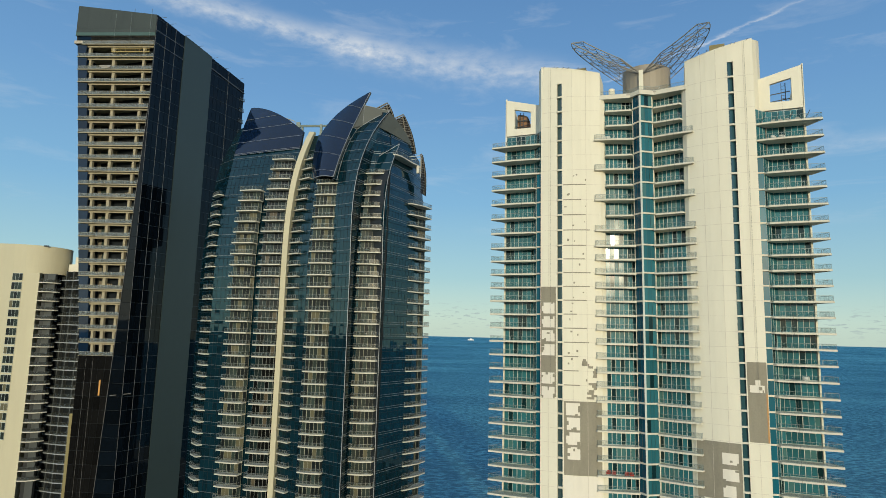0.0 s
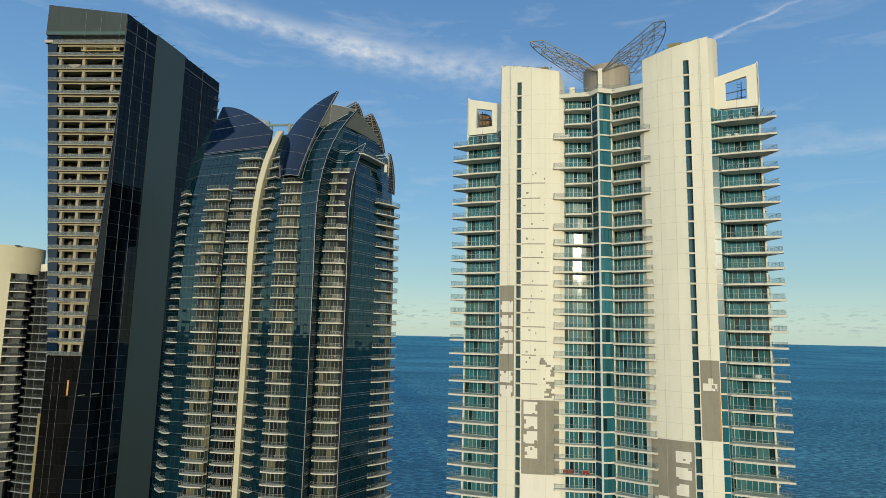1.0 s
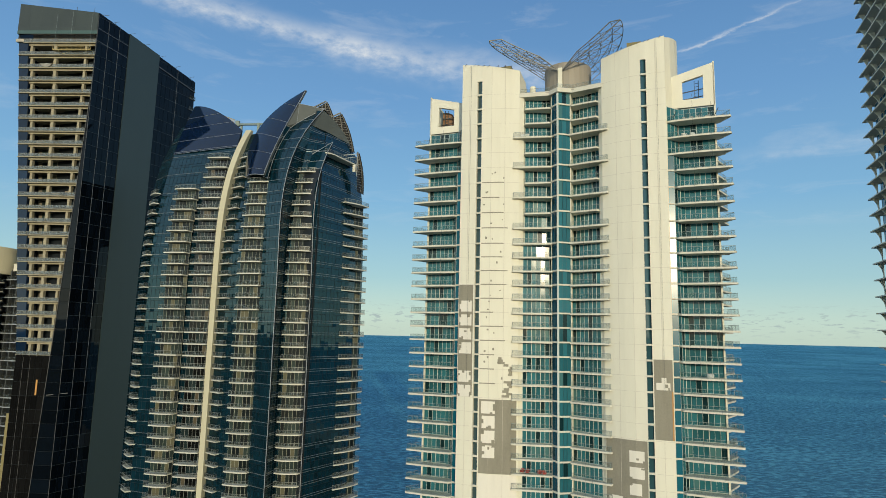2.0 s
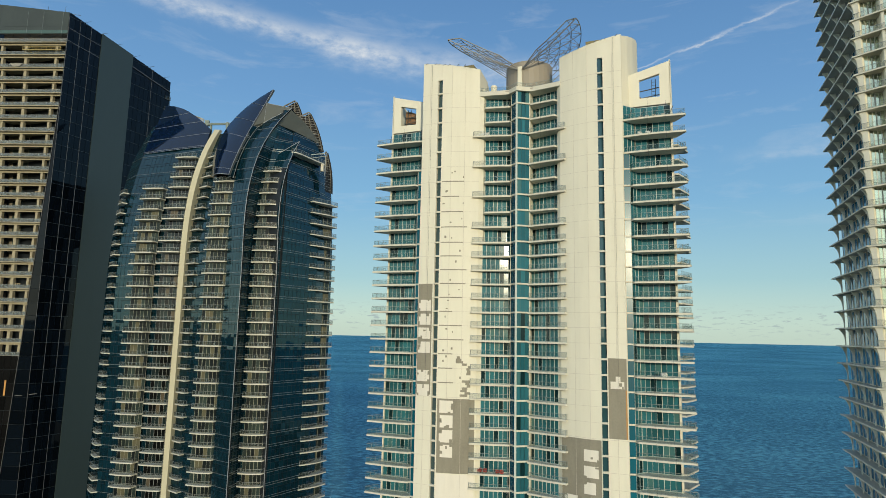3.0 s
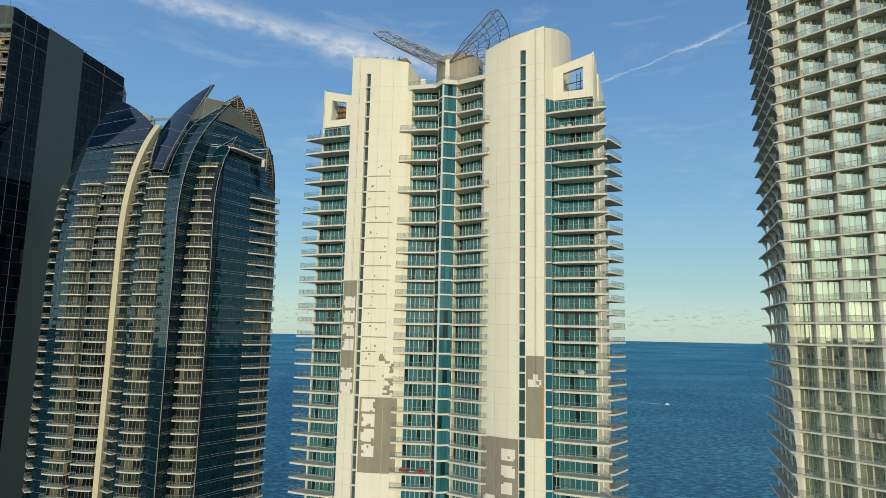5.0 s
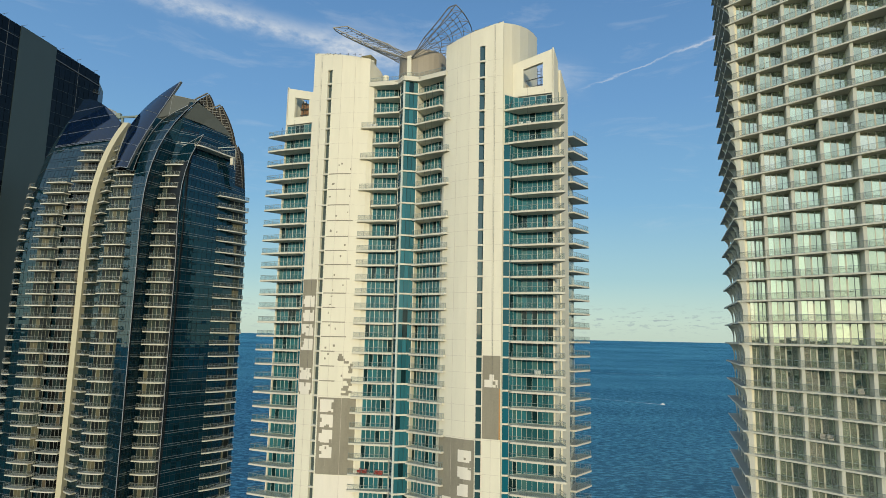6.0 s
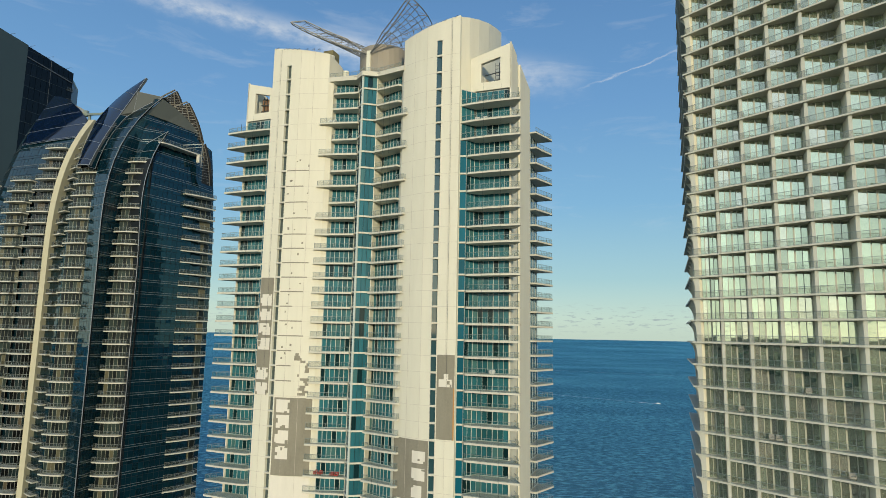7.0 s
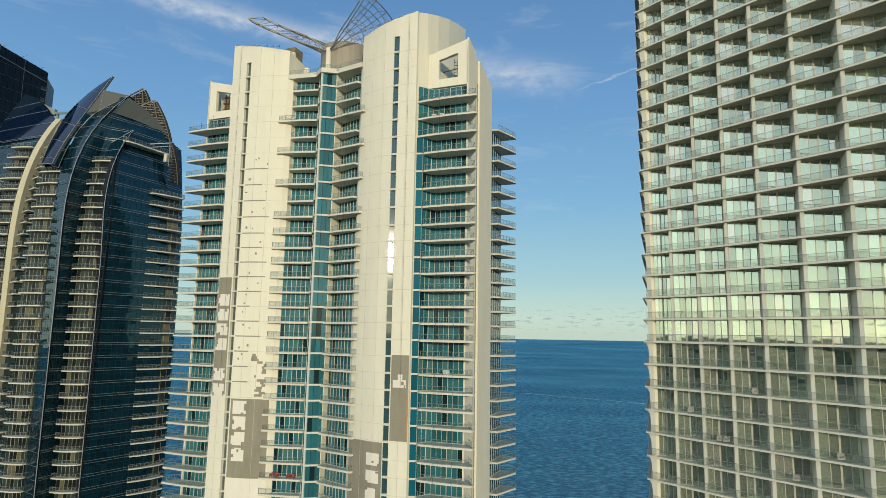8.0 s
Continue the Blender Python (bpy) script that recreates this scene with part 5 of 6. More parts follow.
    for name, p, q, n, rad, deep, top, nose in stacks:
        p, q, n = Vector((*p, 0)), Vector((*q, 0)), Vector((*n, 0)).normalized()
        mid = p.lerp(q, 0.5)
        loc = [c - mid for c in (p, q)]
        bl, br = loc[0] + n * deep, loc[1] + n * deep
        f = loc[0].lerp(loc[1], 0.62) - n * nose
        f0 = loc[0].lerp(loc[1], 0.3) - n * nose * 0.75
        kind = balcony_kind([tuple(c.xy) for c in (bl, loc[0], f0, f, loc[1], br)], [tuple((c + n * 0.1).xy) for c in (loc[0].lerp(bl, 0.6), loc[0], f0, f, loc[1], loc[1].lerp(br, 0.6))], thick=0.28, post=1.05, metal=DARKRAIL, pane=DARKPANE)
        # the hollow stack takes darker glass and frames in place of deep shade
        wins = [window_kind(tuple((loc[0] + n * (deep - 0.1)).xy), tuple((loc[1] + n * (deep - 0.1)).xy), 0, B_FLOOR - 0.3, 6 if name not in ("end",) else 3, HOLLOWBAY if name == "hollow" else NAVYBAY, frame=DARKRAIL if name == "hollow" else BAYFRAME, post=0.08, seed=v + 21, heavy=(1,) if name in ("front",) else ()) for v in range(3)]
        for i, z in enumerate(B_LEVELS):
            k = i - 14
            if k > top:
                continue
            o = (Vector((-0.15, 1, 0)) if name == "end" else n) * lean(z, rad) if name != "right" else n * 0.0
            at = (mid.x + o.x - B_AT[0], mid.y + o.y - B_AT[1], z)
            put_balcony(kind, T, at)
            if k < top and name not in ("end", "niche"):
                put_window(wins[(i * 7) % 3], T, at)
    return T


dark_tower()

# ---- the tall dark tower with the open balconies ----
A_AT = (-112.0, 190.0, 0)


def a_level(k):
    return 110.8 + 4.105 * k + 0.006 * k * k


def flared_tower():
    T = thing("apartment_tower", A_AT, 0, "tall black glass tower with open concrete balconies, unfinished", "building")
    Y = 184.5

    def left_x(z):
        return -125.5 - max(0.0, z - 112) * 0.113

    def right_x(z):
        return -110.3 if z > 195 else -110.3 - ((195 - z) * 0.045 + max(0, 150 - z) * 0.003)

    side = Facade((-110.1, 184.4), (-95.0, 223.8), (-0.93, 0.36), 1e9)
    levels = [a_level(k) for k in range(-14, 27)]
    # long glazed side with the grey cladding strip between its two glazed parts
    length = (side.q - side.p).length
    s_a, s_b = 11.8 / length, 24.6 / length
    roof = lambda s: 223.0 - 7.4 * s
    g = Mesh()
    f1 = Facade(side.at(0, 0).xy, side.at(s_a, 0).xy, (-0.93, 0.36), 1e9)
    f2 = Facade(side.at(s_b, 0).xy, side.at(1, 0).xy, (-0.93, 0.36), 1e9)
    ln = Mesh()
    curtain(f1, g, ln, levels, lambda s: roof(s * s_a), 1.95, 3, bottom=0)
    curtain(f2, g, ln, levels, lambda s: roof(s_b + s * (1 - s_b)), 1.95, 5, bottom=0)
    part("curtain_wall", g.made("curtain_wall", BLACK, A_AT), T, "black mirrored curtain wall")
    tagged(part("floor_line", ln.made("floor_line", material("faint_floor_line", (0.035, 0.045, 0.05), 0.4, metal=0.3), A_AT), T), kind="stuff")
    sb_ = Mesh()
    for fa_, fb_ in ((0.0, s_a), (s_b, 1.0)):
        p_, q_ = side.at(fa_, 0, -0.15), side.at(fb_, 0, -0.15)
        sb_.prism([p_.xy, q_.xy, (q_ + side.n * 0.3).xy, (p_ + side.n * 0.3).xy], 0, [roof(fa_) - 0.1, roof(fb_) - 0.1, roof(fb_) - 0.1, roof(fa_) - 0.1])
    part("wall_backing", sb_.made("wall_backing", NAVYLINE, A_AT), T)
    gs = Mesh()
    a, b = side.at(s_a, 0, 0.25), side.at(s_b, 0, 0.25)
    gs.prism([a.xy, b.xy, (b - Vector((0.9, -0.36, 0))).xy, (a - Vector((0.9, -0.36, 0))).xy], 0, [roof(s_a) + 0.2, roof(s_b) + 0.2, roof(s_b) + 0.2, roof(s_a) + 0.2])
    part("cladding_strip", gs.made("cladding_strip", GREYSTRIP, A_AT), T, "plain grey cladding strip from ground to roof")
    mu = Mesh()
    for s in (3.9, 7.9):
        mu.bar(side.at(s / length, 60, 0.06), side.at(s / length, roof(s / length), 0.06), 0.07)
    for s in (33.5,):
        mu.bar(side.at(s / length, 60, 0.06), side.at(s / length, roof(s / length), 0.06), 0.06)
    mu.bar(side.at(s_b + 0.002, 214.6, 0.15), side.at(1, 211.5, 0.15), 0.22)
    for z, z2 in ((217.6, 216.6), (213.3, 212.2)):
        mu.bar(side.at(0.0, z, 0.06), side.at(s_a, z2, 0.06), 0.12)
    part("pale_mullion", mu.made("pale_mullion", material("pale_mullion", (0.1, 0.11, 0.12), 0.4, metal=0.3), A_AT), T)
    # open corner storeys at the far end
    n2 = side.n
    along = (side.q - side.p).normalized()
    for k in range(15, 25):
        z = a_level(k)
        if z > 209:
            continue
        p = [side.q + along * d - n2 * o for d, o in ((-2.2, 0.25), (0.4, 0.25), (0.4, -2.6), (-2.2, -2.6))]
        m = Mesh()
        m.prism([(c.x, c.y) for c in p], z - 0.3, z)
        sl_ = part("corner_slab", m.made("corner_slab", LEAD, A_AT), T)
        r_ = rail_parts([(c.x - A_AT[0], c.y - A_AT[1]) for c in p[:3]], metal=LEAD, pane=DARKPANE)
        part("railing", r_[0], sl_, at=(0, 0, z))
        part("railing_glass", r_[1], sl_, at=(0, 0, z))
    # body
    core = Mesh()
    core.prism([(-110.6, 187.0), (-95.6, 223.8), (-101, 236), (-135, 236), (-128, 190.5), (-126, 190.5)], 0, 213)
    part("core", core.made("core", NAVYLINE, A_AT), T)
    rf = Mesh()
    rf.prism([(-138.0, 184.7), (-110.3, 184.7), (-95.4, 223.6), (-101, 236), (-136, 236)], 213, 214)
    rf.box(-134.0, -110.8, Y + 2.6, Y + 3.0, 213.0, 221.0)
    part("roof", rf.made("roof", ROOF, A_AT), T)
    # crown of glass over the balconies
    cr = Mesh()
    n = 7
    for i in range(n):
        for z0, z1 in ((215.5, 218.0), (218.0, 226.2 - 3.2 * (i + 1) / n)):
            xa, xb = left_x(218) + (-110.3 - left_x(218)) * i / n, left_x(218) + (-110.3 - left_x(218)) * (i + 1) / n
            zb = 226.2 - 3.2 * i / n
            tops = (zb, z1) if z1 > 218.5 else (z1, z1)
            cr.face((xa + 0.02, Y - 0.15, z0 + 0.02), (xb - 0.02, Y - 0.15, z0 + 0.02), (xb - 0.02, Y - 0.15, tops[1] - 0.02), (xa + 0.02, Y - 0.15, tops[0] - 0.02))
    part("crown", cr.made("crown", CROWN, A_AT), T, "dusty dark glass crown")
    cb = Mesh()
    xl = left_x(218)
    cb.prism([(xl + 0.05, Y), (-110.4, Y), (-110.4, Y + 0.5), (xl + 0.05, Y + 0.5)], 215.5, [226.0, 222.9, 222.9, 226.0])
    cb.prism([(xl + 0.05, Y + 0.5), (xl + 0.5, Y + 0.5), (-134, 230), (-136, 230)], 213, [226, 226, 220, 220])
    part("crown_back", cb.made("crown_back", NAVYLINE, A_AT), T)
    ban = Mesh()
    ban.box(xl, -110.3, Y - 0.2, Y - 0.16, 215.6, 216.7)
    part("crown_band", ban.made("crown_band", material("green_band", (0.05, 0.1, 0.09), 0.2), A_AT), T)
    # balcony storeys
    for k in range(0, 25):
        z = a_level(k)
        h = a_level(k + 1) - z
        xl, xr = left_x(z), right_x(z)
        at = (xl - A_AT[0], Y - A_AT[1], z)
        w = xr - xl
        sl = Mesh()
        e = 1.7 if k == 24 else 0.0
        sl.prism([(e, 0), (w, 0), (w, 6), (e, 6)], -0.24, 0)
        slab = part("balcony", sl.made("balcony", CREAM), T, "", at)
        if k > 0:
            bm_ = Mesh()
            bm_.prism([(2.6, 1.0), (w - 0.2, 1.0), (w - 0.2, 1.5), (2.6, 1.5)], -0.8, -0.24)
            part("beam", bm_.made("beam", CREAM), slab, "cream concrete beam")
        r = rail_parts([(e + 0.1, 0.12), (w - 0.1, 0.12)], height=1.15, post=2.2, metal=DARKRAIL, pane=DUSTPANE)
        part("railing", r[0], slab)
        part("railing_glass", r[1], slab)
        if k == 24:
            continue
        for x, cw in ((3.4, 0.8), (3.4 + (w - 3.4) * 0.36, 0.95), (3.4 + (w - 3.4) * 0.82, 0.75)):
            c = Mesh()
            c.box(x - cw / 2, x + cw / 2, 1.2, 2.3, 0, h - 0.32)
            part("column", c.made("column", CREAM), T, "", at)
        # back wall, its recess shade put into the colour
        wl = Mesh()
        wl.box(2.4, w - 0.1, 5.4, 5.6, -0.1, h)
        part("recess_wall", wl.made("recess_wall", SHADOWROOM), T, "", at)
        put_window(window_kind((4.2, 5.2), (w - 0.6, 5.2), 0.0, h - 0.5, 6, NAVYBAY, frame=CREAM, post=0.12, seed=k), T, at)
        gl = Mesh()
        gl.face((0.0, 0.35, 0), (2.6, 0.5, 0), (2.6, 0.5, h - 0.32), (-0.113 * h, 0.35, h - 0.32))
        gl.face((2.6, 0.5, 0), (2.7, 5.4, 0), (2.7, 5.4, h - 0.32), (2.6, 0.5, h - 0.32))
        part("corner_glazing", gl.made("corner_glazing", CORNERGLASS), T, "", at)
    # dark facet between the slanting balcony edge and the upright corner, and the glass wall below
    fa, fl2 = Mesh(), Mesh()
    rnd = random.Random(9)
    zs = [0] + [a_level(k) for k in range(-14, 24)]
    for za, zb in zip(zs, zs[1:]):
        if za < 1 and zb < 1:
            continue
        x0, x1 = right_x(za), right_x(zb)
        e = rnd.uniform(-0.02, 0.02)
        fa.face((x0 + 0.05, Y - 0.1 + e, za + 0.04), (-110.15, Y - 0.1, za + 0.04), (-110.15, Y - 0.1 - e, zb - 0.04), (x1 + 0.05, Y - 0.1, zb - 0.04))
        if zb <= 111:
            xl0, xl1 = -125.2, -125.2
            n = 5
            for i in range(n):
                p = [xl0 + (x0 - xl0) * t for t in (i / n, (i + 1) / n)]
                q = [xl1 + (x1 - xl1) * t for t in (i / n, (i + 1) / n)]
                e = [rnd.uniform(-0.02, 0.02) for _ in range(2)]
                fl2.face((p[0] + 0.04, Y - 0.05 + e[0], za + 0.04), (p[1] - 0.04, Y - 0.05 + e[1], za + 0.04), (q[1] - 0.04, Y - 0.05 - e[0], zb - 0.04), (q[0] + 0.04, Y - 0.05 - e[1], zb - 0.04))
    part("facet_glazing", fa.made("facet_glazing", BLACK, A_AT), T)
    part("lower_glazing", fl2.made("lower_glazing", material("smoky_glass", (0.006, 0.006, 0.006), 0.05, ior=1.3, island=0.3, stain=0.3), A_AT), T, "dusty smoked glass wall")
    bk = Mesh()
    bk.prism([(-125.1, Y + 0.1), (-110.3, Y + 0.1), (-110.3, Y + 3), (-125.1, Y + 3)], 0, 110.4)
    part("lower_backing", bk.made("lower_backing", NAVYLINE, A_AT), T)
    ed = Mesh()
    zs = [60 + 4 * i for i in range(34)]
    for za, zb in zip(zs, zs[1:]):
        ed.bar((right_x(za), Y - 0.2, za), (right_x(zb), Y - 0.2, zb), 0.09)
    ed.bar((-110.1, Y - 0.2, 60), (-110.1, Y - 0.2, 222), 0.06)
    ed.bar((-114.0, Y - 0.3, 98.9), (-107.9, Y + 0.6, 99.6), 0.14)
    for x in (-122.6, -120.4):
        ed.bar((x, Y - 0.15, 60), (x, Y - 0.15, 110), 0.05)
    part("edge_trim", ed.made("edge_trim", material("grey_edge_trim", (0.1, 0.1, 0.1), 0.5), A_AT), T)
    cb2 = Mesh()
    cb2.box(-117.8, -117.3, Y - 0.2, Y - 0.1, 98.8, 103.4)
    part("orange_board", cb2.made("orange_board", material("orange_board", (0.55, 0.28, 0.08), 0.8), A_AT), T, "orange board in a gap of the glazing")
    lo = Mesh()
    lo.box(-126.8, -125.3, 185.5, 195, 0, 93)
    part("lower_wall", lo.made("lower_wall", OLIVE, A_AT), T)
    an = Mesh()
    for x in (-130, -124, -119, -113):
        an.bar((x, 186, 214), (x, 186, 226.0), 0.05)
    an.bar((-116.5, 186, 223.9), (-109, 188, 223.9), 0.08)
    for s in (0.15, 0.3, 0.45, 0.62, 0.78, 0.95):
        p = side.at(s, roof(s))
        an.bar(p + Vector((-0.5, 0.3, -0.5)), p + Vector((-0.5, 0.3, 1.0)), 0.05)
        an.bar(p + Vector((-1.2, 0.3, 0.9)), p + Vector((1.0, 0.3, 1.2)), 0.05)
    part("roof_davit", an.made("roof_davit", LEAD, A_AT), T)
    return T


flared_tower()

# ---- the beige tower and the balconied block behind it ----


def beige_tower():
    at = (-158.0, 212.0, 0)
    T = thing("apartment_tower", at, 0, "beige rendered tower with a rounded top wall", "building")
    w = Mesh()
    front = [(-175, 203.0), (-168, 200.6), (-161.4, 199.6), (-157.3, 199.4), (-152.0, 200.0)]
    top = [(-158.0 + 9.4 * math.cos(radians(a)), 209.0 + 9.5 * math.sin(radians(a))) for a in range(-84, 24, 6)]
    w.prism([*front, (-157.0, 214), (-175, 214)], 0, 137.3)
    w.prism([*front[:3], *top, (-156.0, 214.5), (-175, 214.5)], 137.3, [147.6, 147.4, 147.2] + [147.0 - 0.4 * i / len(top) for i in range(len(top))] + [146.8, 147.4])
    part("wall", w.made("wall", BEIGE, at), T, "smooth beige rendered wall")
    cap = Mesh()
    for x in (-170, -165, -160.5, -156, -151.5):
        cap.box(x - 0.8, x + 0.8, 200.8, 201.1, 146.6, 147.0)
    part("roof_davit", cap.made("roof_davit", LEAD, at), T)
    wk = window_kind((-161.1, 199.35), (-157.4, 199.2), 0.4, 2.9, 3, NAVYBAY, frame=FRAME, seed=3)
    k2 = balcony_kind([(-152.2, 200.2), (-151.6, 199.4), (-149.0, 199.9), (-146.8, 201.6), (-146.4, 203.2), (-152, 206)], [(-151.5, 199.6), (-149.1, 200.1), (-147.0, 201.8), (-146.7, 203.1)], thick=0.3, mat=GREYEDGE, metal=LEAD, pane=SHADEPANE)
    dk = Mesh()
    dk.prism([(-152, 202.2), (-148.6, 203.0), (-153.0, 212), (-156, 212)], 0, 137.3)
    part("recess", dk.made("recess", NAVYLINE, at), T)
    pil = Mesh()
    pil.prism([(-150.6, 202.2), (-148.0, 202.3), (-148.4, 204.0), (-151.4, 205.0)], 0, 137.3)
    part("pilaster", pil.made("pilaster", LEAD, at), T, "dark grey pilaster behind the balconies")
    for i in range(22):
        z = 134.2 - 3.1 * i
        if z > 80:
            o = put_window(wk, T, (-at[0], -at[1], z))
        put_balcony(k2, T, (-at[0], -at[1], z))
    return T


def curved_block():
    at = (-140.0, 214.0, 0)
    T = thing("apartment_block", at, 0, "grey block with stacked curved balconies", "building")
    b = Mesh()
    b.prism([(-156, 210.5), (-147, 208.5), (-141, 207.0), (-135.5, 207.5), (-132, 212), (-132, 226), (-156, 226)], 0, 139)
    b.prism([(-146, 210), (-141.5, 209), (-140, 212), (-140, 222), (-146, 222)], 139, 142.8)
    b.prism([(-144.5, 211), (-141.5, 210.5), (-141, 219), (-144.5, 219)], 142.8, 144.4)
    part("wall", b.made("wall", NAVYLINE, at), T)
    rt = Mesh()
    rt.prism([(-147.2, 207.6), (-141, 205.8), (-135.2, 206.6), (-131.8, 212), (-132, 214), (-147.2, 214)], 138.6, 141.2)
    rt.prism([(-146.4, 209.7), (-141.3, 208.7), (-139.7, 212), (-139.7, 213), (-146.4, 213)], 141.2, 144.0)
    part("roof_edge", rt.made("roof_edge", WHITE, at), T)
    k = balcony_kind([(-154, 211.0), (-153.5, 209.0), (-149.5, 207.4), (-146.6, 206.6), (-143.5, 205.6), (-139.5, 205.2), (-136.0, 206.2), (-133.5, 208.8), (-132, 212)], [(-153.4, 209.2), (-149.5, 207.6), (-146.5, 206.8), (-143.5, 205.8), (-139.5, 205.4), (-136.1, 206.4), (-133.6, 208.9)], thick=0.3, mat=BLOCKEDGE, metal=LEAD, pane=SHADEPANE)
    for i in range(24):
        z = 135.6 - 3.1 * i
        put_balcony(k, T, (-at[0], -at[1], z))
    pw = Mesh()
    for x, y in ((-150.5, 207.8), (-147.2, 206.9), (-144.0, 205.9), (-140.2, 205.5), (-136.6, 206.3)):
        pw.box(x - 0.15, x + 0.15, y, y + 1.8, 0, 138.6)
    part("fin_wall", pw.made("fin_wall", LEAD, at), T)
    return T


beige_tower()
curved_block()


# ---- boats far out ----
def boat(x, y, s, turn=-8.0):
    z = -0.6 + 92.3 * max(0.0, (y - 1500) / 3400) ** 2
    B = thing("motor_boat", (x, y, z), turn, "small white motor boat with a wake", "boat", "boats at sea")
    h = Mesh()
    h.prism([(-s, -s * 0.28), (s * 0.6, -s * 0.28), (s, 0), (s * 0.6, s * 0.28), (-s, s * 0.28)], -0.2, s * 0.3)
    h.box(-s * 0.4, s * 0.3, -s * 0.18, s * 0.18, s * 0.3, s * 0.6)
    part("hull", h.made("hull", POT), B)
    w = Mesh()
    w.prism([(-s * 9, -s * 0.7), (-s, -s * 0.2), (-s, s * 0.2), (-s * 9, s * 0.7)], 0.0, 0.12)
    far = Mesh()
    far.prism([(-s * 70, -s * 0.45), (-s * 9, -s * 0.3), (-s * 9, s * 0.3), (-s * 70, s * 0.45)], -0.05, 0.16)
    part("wake", far.made("wake", WAKE), B, "long faint wake")
    part("wake", w.made("wake", material("foam", (0.7, 0.75, 0.75), 0.9)), B)


boat(408, 1168, 4.0, -37.5)
boat(-15, 4500, 22)


# ---- things standing on the white tower's balconies ----
C_POSE = pose(33.6, 132.5, 0, 0, 0, -19.1)


D_POSE = pose(93.0, 110.0, 0, 0, 0, -51.5)


def outdoor_chair(at, turn, cloth, label, on=C_POSE):
    E = new("outdoor_chair")
    E.matrix_world = on @ pose(*at, 0, 0, turn)
    tagged(E, label, "chair", "balcony chairs")
    s = Mesh()
    s.box(-0.38, 0.38, -0.36, 0.36, 0.22, 0.46)
    part("seat", s.made("seat", cloth), E)
    k = Mesh()
    k.prism([(-0.38, 0.24), (0.38, 0.24), (0.38, 0.38), (-0.38, 0.38)], 0.46, 0.92)
    part("backrest", k.made("backrest", cloth), E)
    leg = Mesh()
    leg.box(-0.03, 0.03, -0.03, 0.03, 0, 0.22)
    me = leg.made("leg", LEAD)
    for x in (-0.33, 0.33):
        for y in (-0.31, 0.31):
            part("leg", me, E, at=(x, y, 0))
        arm = Mesh()
        arm.box(x * 1.15 - 0.05, x * 1.15 + 0.05, -0.34, 0.34, 0.46, 0.64)
        part("armrest", arm.made("armrest", cloth), E)
    return E


def planter(at, on=C_POSE):
    E = new("planter")
    E.matrix_world = on @ pose(*at)
    tagged(E, "rounded white planter standing by the balcony railing", "planter")
    m = Mesh()
    rings = [(0.4, 0.0), (0.62, 0.25), (0.68, 0.55), (0.6, 0.85), (0.5, 0.85), (0.48, 0.7)]
    n = 14
    for (r0, z0), (r1, z1) in zip(rings, rings[1:]):
        for i in range(n):
            w0, w1 = 2 * math.pi * i / n, 2 * math.pi * (i + 1) / n
            m.face((r0 * math.cos(w0), r0 * math.sin(w0), z0), (r0 * math.cos(w1), r0 * math.sin(w1), z0), (r1 * math.cos(w1), r1 * math.sin(w1), z1), (r1 * math.cos(w0), r1 * math.sin(w0), z1))
    part("pot", m.made("pot", POT, smooth=True), E)
    return E


z_red = C_MID - 16 * C_LOW
for k, x in enumerate((-8.3, -7.2, -4.6, -3.6)):
    outdoor_chair((x, 0.45 if x < -5 else 0.75, z_red), 8 * k - 10, REDCLOTH, "red cushioned chair on a balcony behind the railing")
planter((29.2, -0.9, C_MID - 9 * C_LOW))
WICKER = material("pale_wicker", (0.45, 0.42, 0.36), 0.8)
for x in (25.8, 27.4):
    outdoor_chair((x, -0.7, C_MID + 6 * C_HIGH), 15, POT, "white rounded chair on an upper balcony")
for x in (26.0, 27.3, 28.6, 30.4):
    outdoor_chair((x, 0.2, C_MID + 7 * C_HIGH), 180, WICKER, "pale wicker chair on the open terrace")
for x in (-9.6, -8.4, -7.4):
    outdoor_chair((x, 0.1, C_MID + 7 * C_HIGH), 0, POT, "white chair on a wide upper balcony")


# ---- things left on the unfinished balconies ----
CARTON = material("carton", (0.42, 0.34, 0.22), 0.85)
SHEET = material("white_sheet", (0.4, 0.39, 0.35), 0.7, alpha=0.55)


def board_stack(x, k, w):
    E = thing("board_stack", (x, 186.6, a_level(k)), 0, "stack of pale boards lying on a bare concrete balcony", "building material", "stacks on the balconies")
    rnd = random.Random(int(x * 10))
    z = 0.0
    for _ in range(5):
        m = Mesh()
        o = rnd.uniform(-0.12, 0.12)
        m.box(-w / 2 + o, w / 2 + o, -0.5, 0.5, z, z + 0.22)
        part("board", m.made("board", CARTON), E)
        z += 0.235


def hung_sheet(x, k):
    E = thing("hung_sheet", (x, 184.25, a_level(k)), 0, "white plastic sheet hanging over a balcony railing", "sheet")
    m = Mesh()
    n = 10
    for i in range(n):
        a, c = i / n, (i + 1) / n
        for d0, d1 in ((0.0, 0.03),):
            lo = [1.05 - 1.1 * math.sin(math.pi * t) ** 0.7 for t in (a, c)]
            y = [0.06 * math.sin(9 * t) for t in (a, c)]
            p = [(-2.0 + 4.0 * a, y[0], lo[0]), (-2.0 + 4.0 * c, y[1], lo[1]), (-2.0 + 4.0 * c, y[1], 1.2), (-2.0 + 4.0 * a, y[0], 1.2)]
            m.face(*p)
            m.face(*[(q[0], q[1] + d1, q[2]) for q in reversed(p)])
    part("sheet", m.made("sheet", SHEET, smooth=True), E)


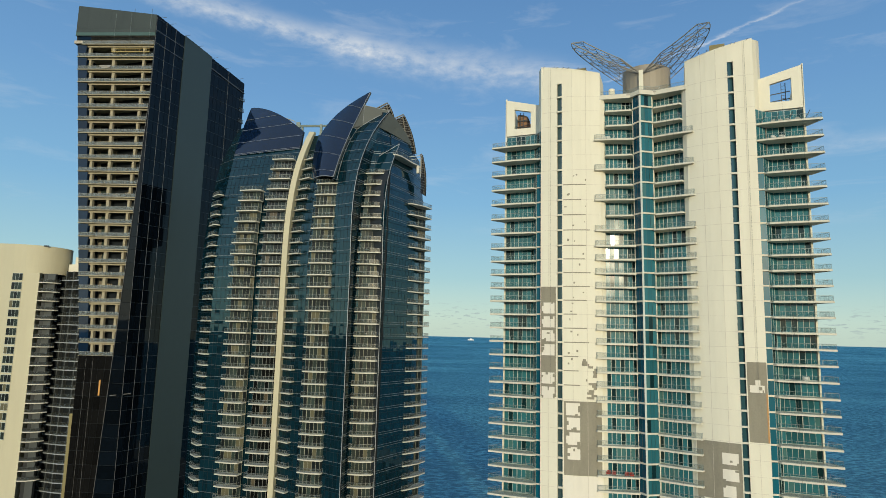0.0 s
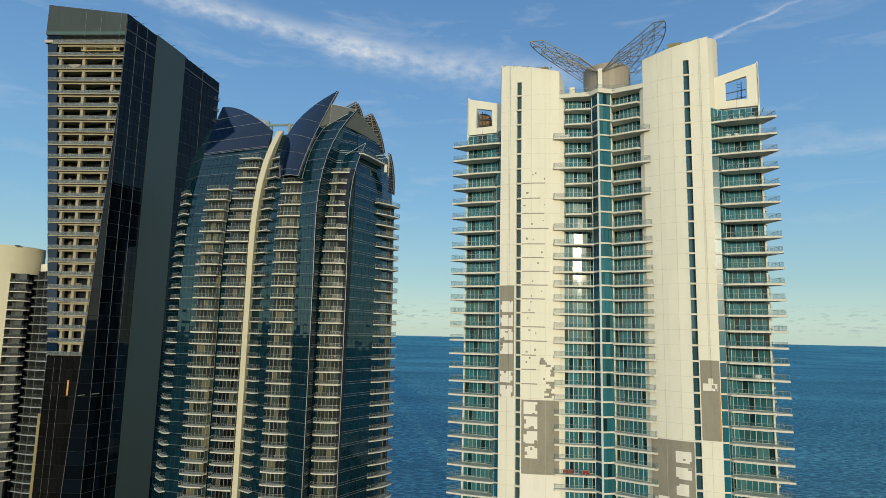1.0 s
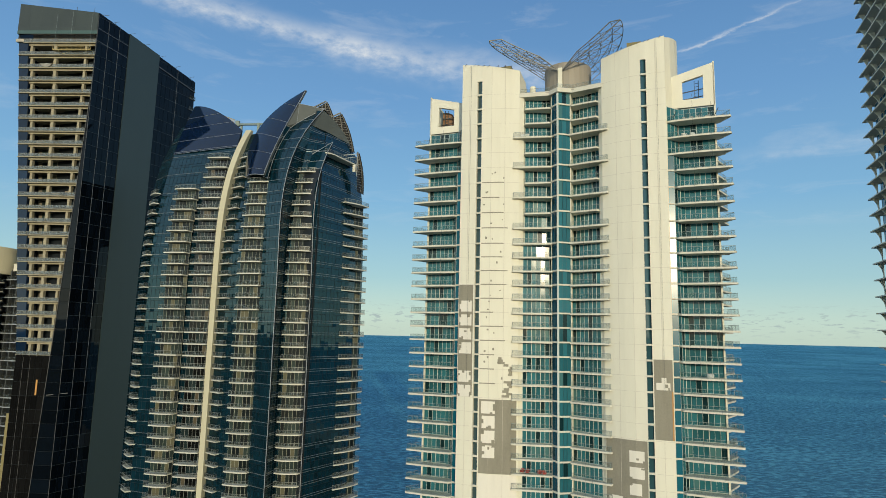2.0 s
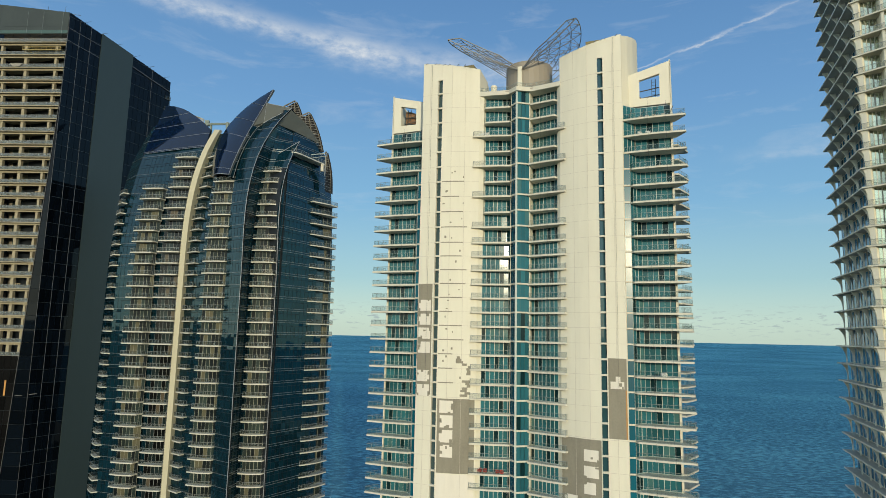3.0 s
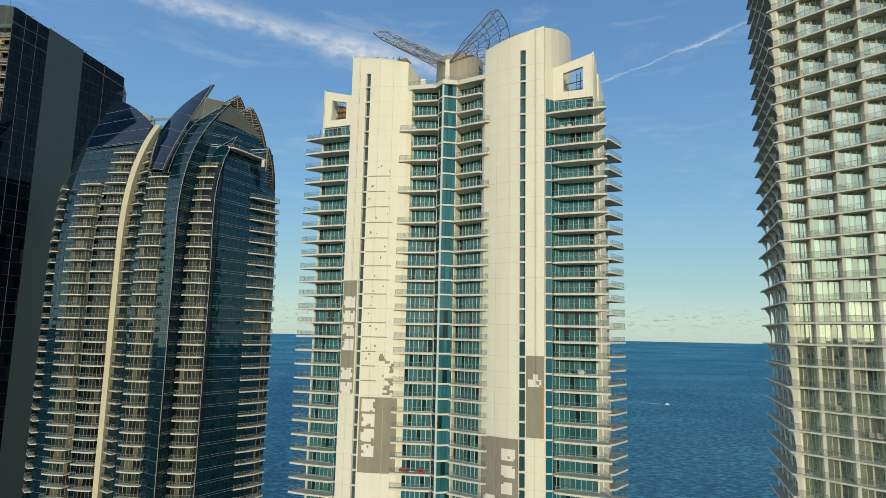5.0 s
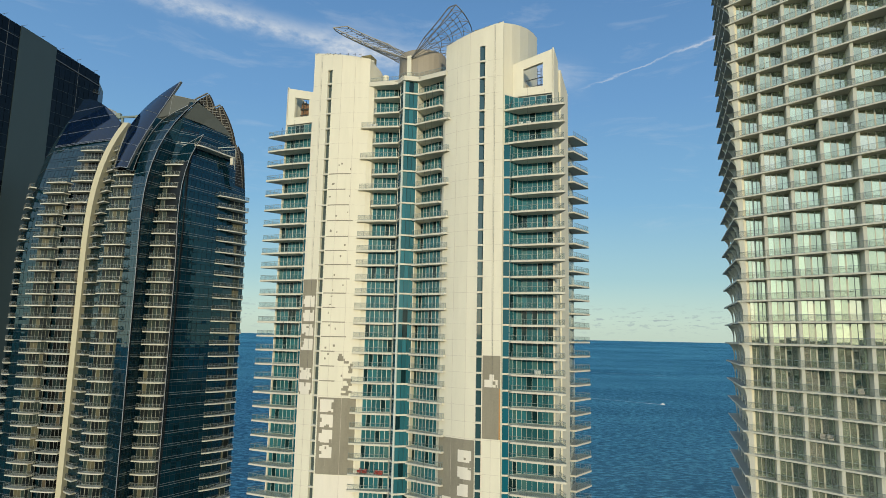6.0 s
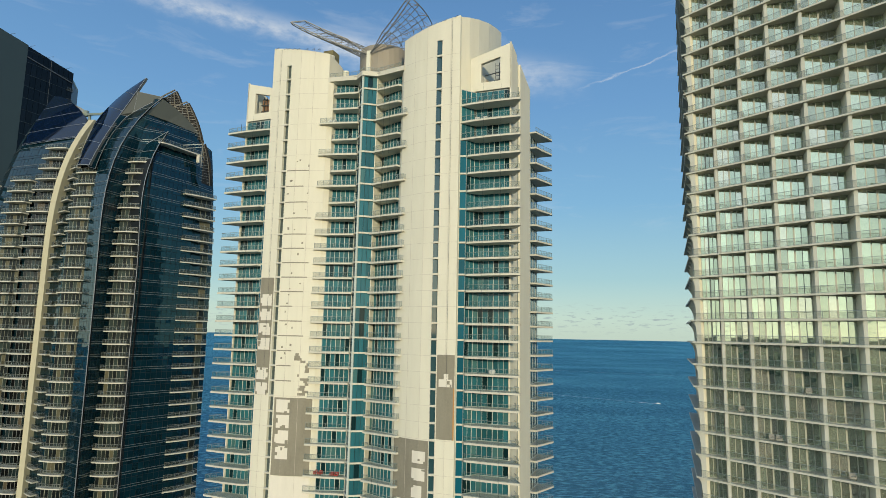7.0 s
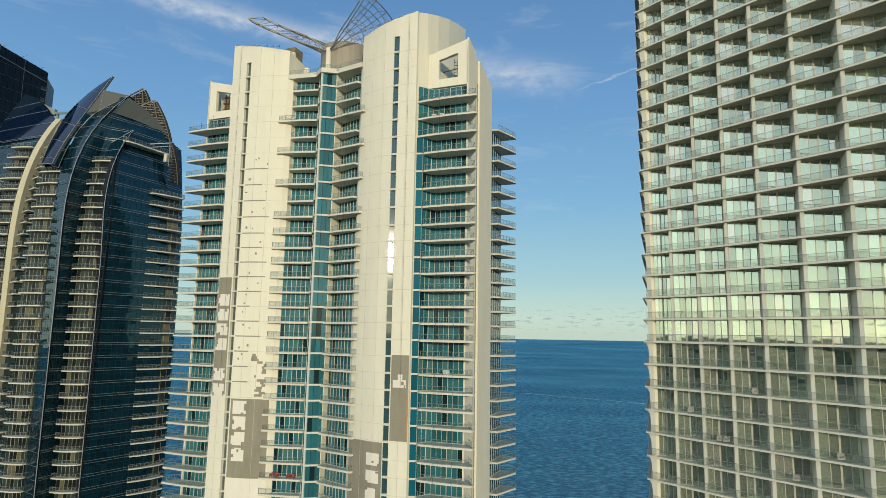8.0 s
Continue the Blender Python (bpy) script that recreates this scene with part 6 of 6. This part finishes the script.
def trestle(x, k):
    E = thing("trestle", (x, 185.6, a_level(k)), 0, "wooden trestle standing behind a balcony railing", "trestle")
    for i in range(3):
        m = Mesh()
        m.box(-0.9 + 0.6 * i, -0.78 + 0.6 * i, -0.1, 0.1, 0, 1.5)
        part("leg", m.made("leg", CARTON), E)
    m = Mesh()
    m.box(-1.0, 0.6, -0.12, 0.12, 1.5, 1.62)
    part("top", m.made("top", CARTON), E)


for x, k, w in ((-117.5, 21, 3.0), (-121.0, 21, 2.4), (-131.5, 21, 1.8), (-127.0, 16, 2.2), (-119.5, 12, 2.6), (-122.5, 6, 2.4)):
    board_stack(x, k, w)
hung_sheet(-126.4, 22)


def work_platform(x0, x1, z):
    E = thing("work_platform", (x0, 183.9, z), 0, "long yellow work platform hung before the top balconies", "platform")
    gold = material("yellow_steel", (0.42, 0.33, 0.13), 0.6, vary=0.1)
    w = x1 - x0
    deck = Mesh()
    deck.box(0, w, -0.45, 0.3, 0, 0.18)
    part("deck", deck.made("deck", gold), E)
    for h in (0.6, 1.1):
        r = Mesh()
        r.bar((0, -0.4, h), (w, -0.4, h), 0.05)
        part("rail", r.made("rail", gold), E)
    post = Mesh()
    post.bar((0, -0.4, 0.15), (0, -0.4, 1.12), 0.045)
    me = post.made("post", gold)
    for i in range(9):
        part("post", me, E, at=(0.1 + (w - 0.2) * i / 8, 0, 0))
    rope = Mesh()
    rope.bar((0, -0.35, 1.0), (0, -0.35, 13.5), 0.03)
    rm = rope.made("rope", RAIL)
    for x in (0.6, w * 0.45, w - 0.5):
        part("rope", rm, E, at=(x, 0, 0))
    slack = Mesh()
    pts = [Vector((w * (0.15 + 0.35 * i / 10), -0.5, 0.1 - 1.4 * math.sin(math.pi * i / 10))) for i in range(11)]
    for p, q in zip(pts, pts[1:]):
        slack.bar(p, q, 0.04)
    part("cable", slack.made("cable", gold), E)


work_platform(-124.3, -111.3, a_level(23) + 1.1)
for x, k in ((-113.0, 20), (-113.2, 19), (-115.0, 12), (-118.0, 5)):
    trestle(x, k)


# ---- things on the balconies of the lattice tower ----
for x, k in ((11.6, -4), (12.6, -4), (17.0, -2), (21.8, -5), (7.2, -3), (27.2, -4), (33.5, -6)):
    outdoor_chair((x, 0.9, D_BASE + D_FLOOR * k + 0.12), 25, WICKER, "pale wicker chair on a balcony of mirrored glass", D_POSE)
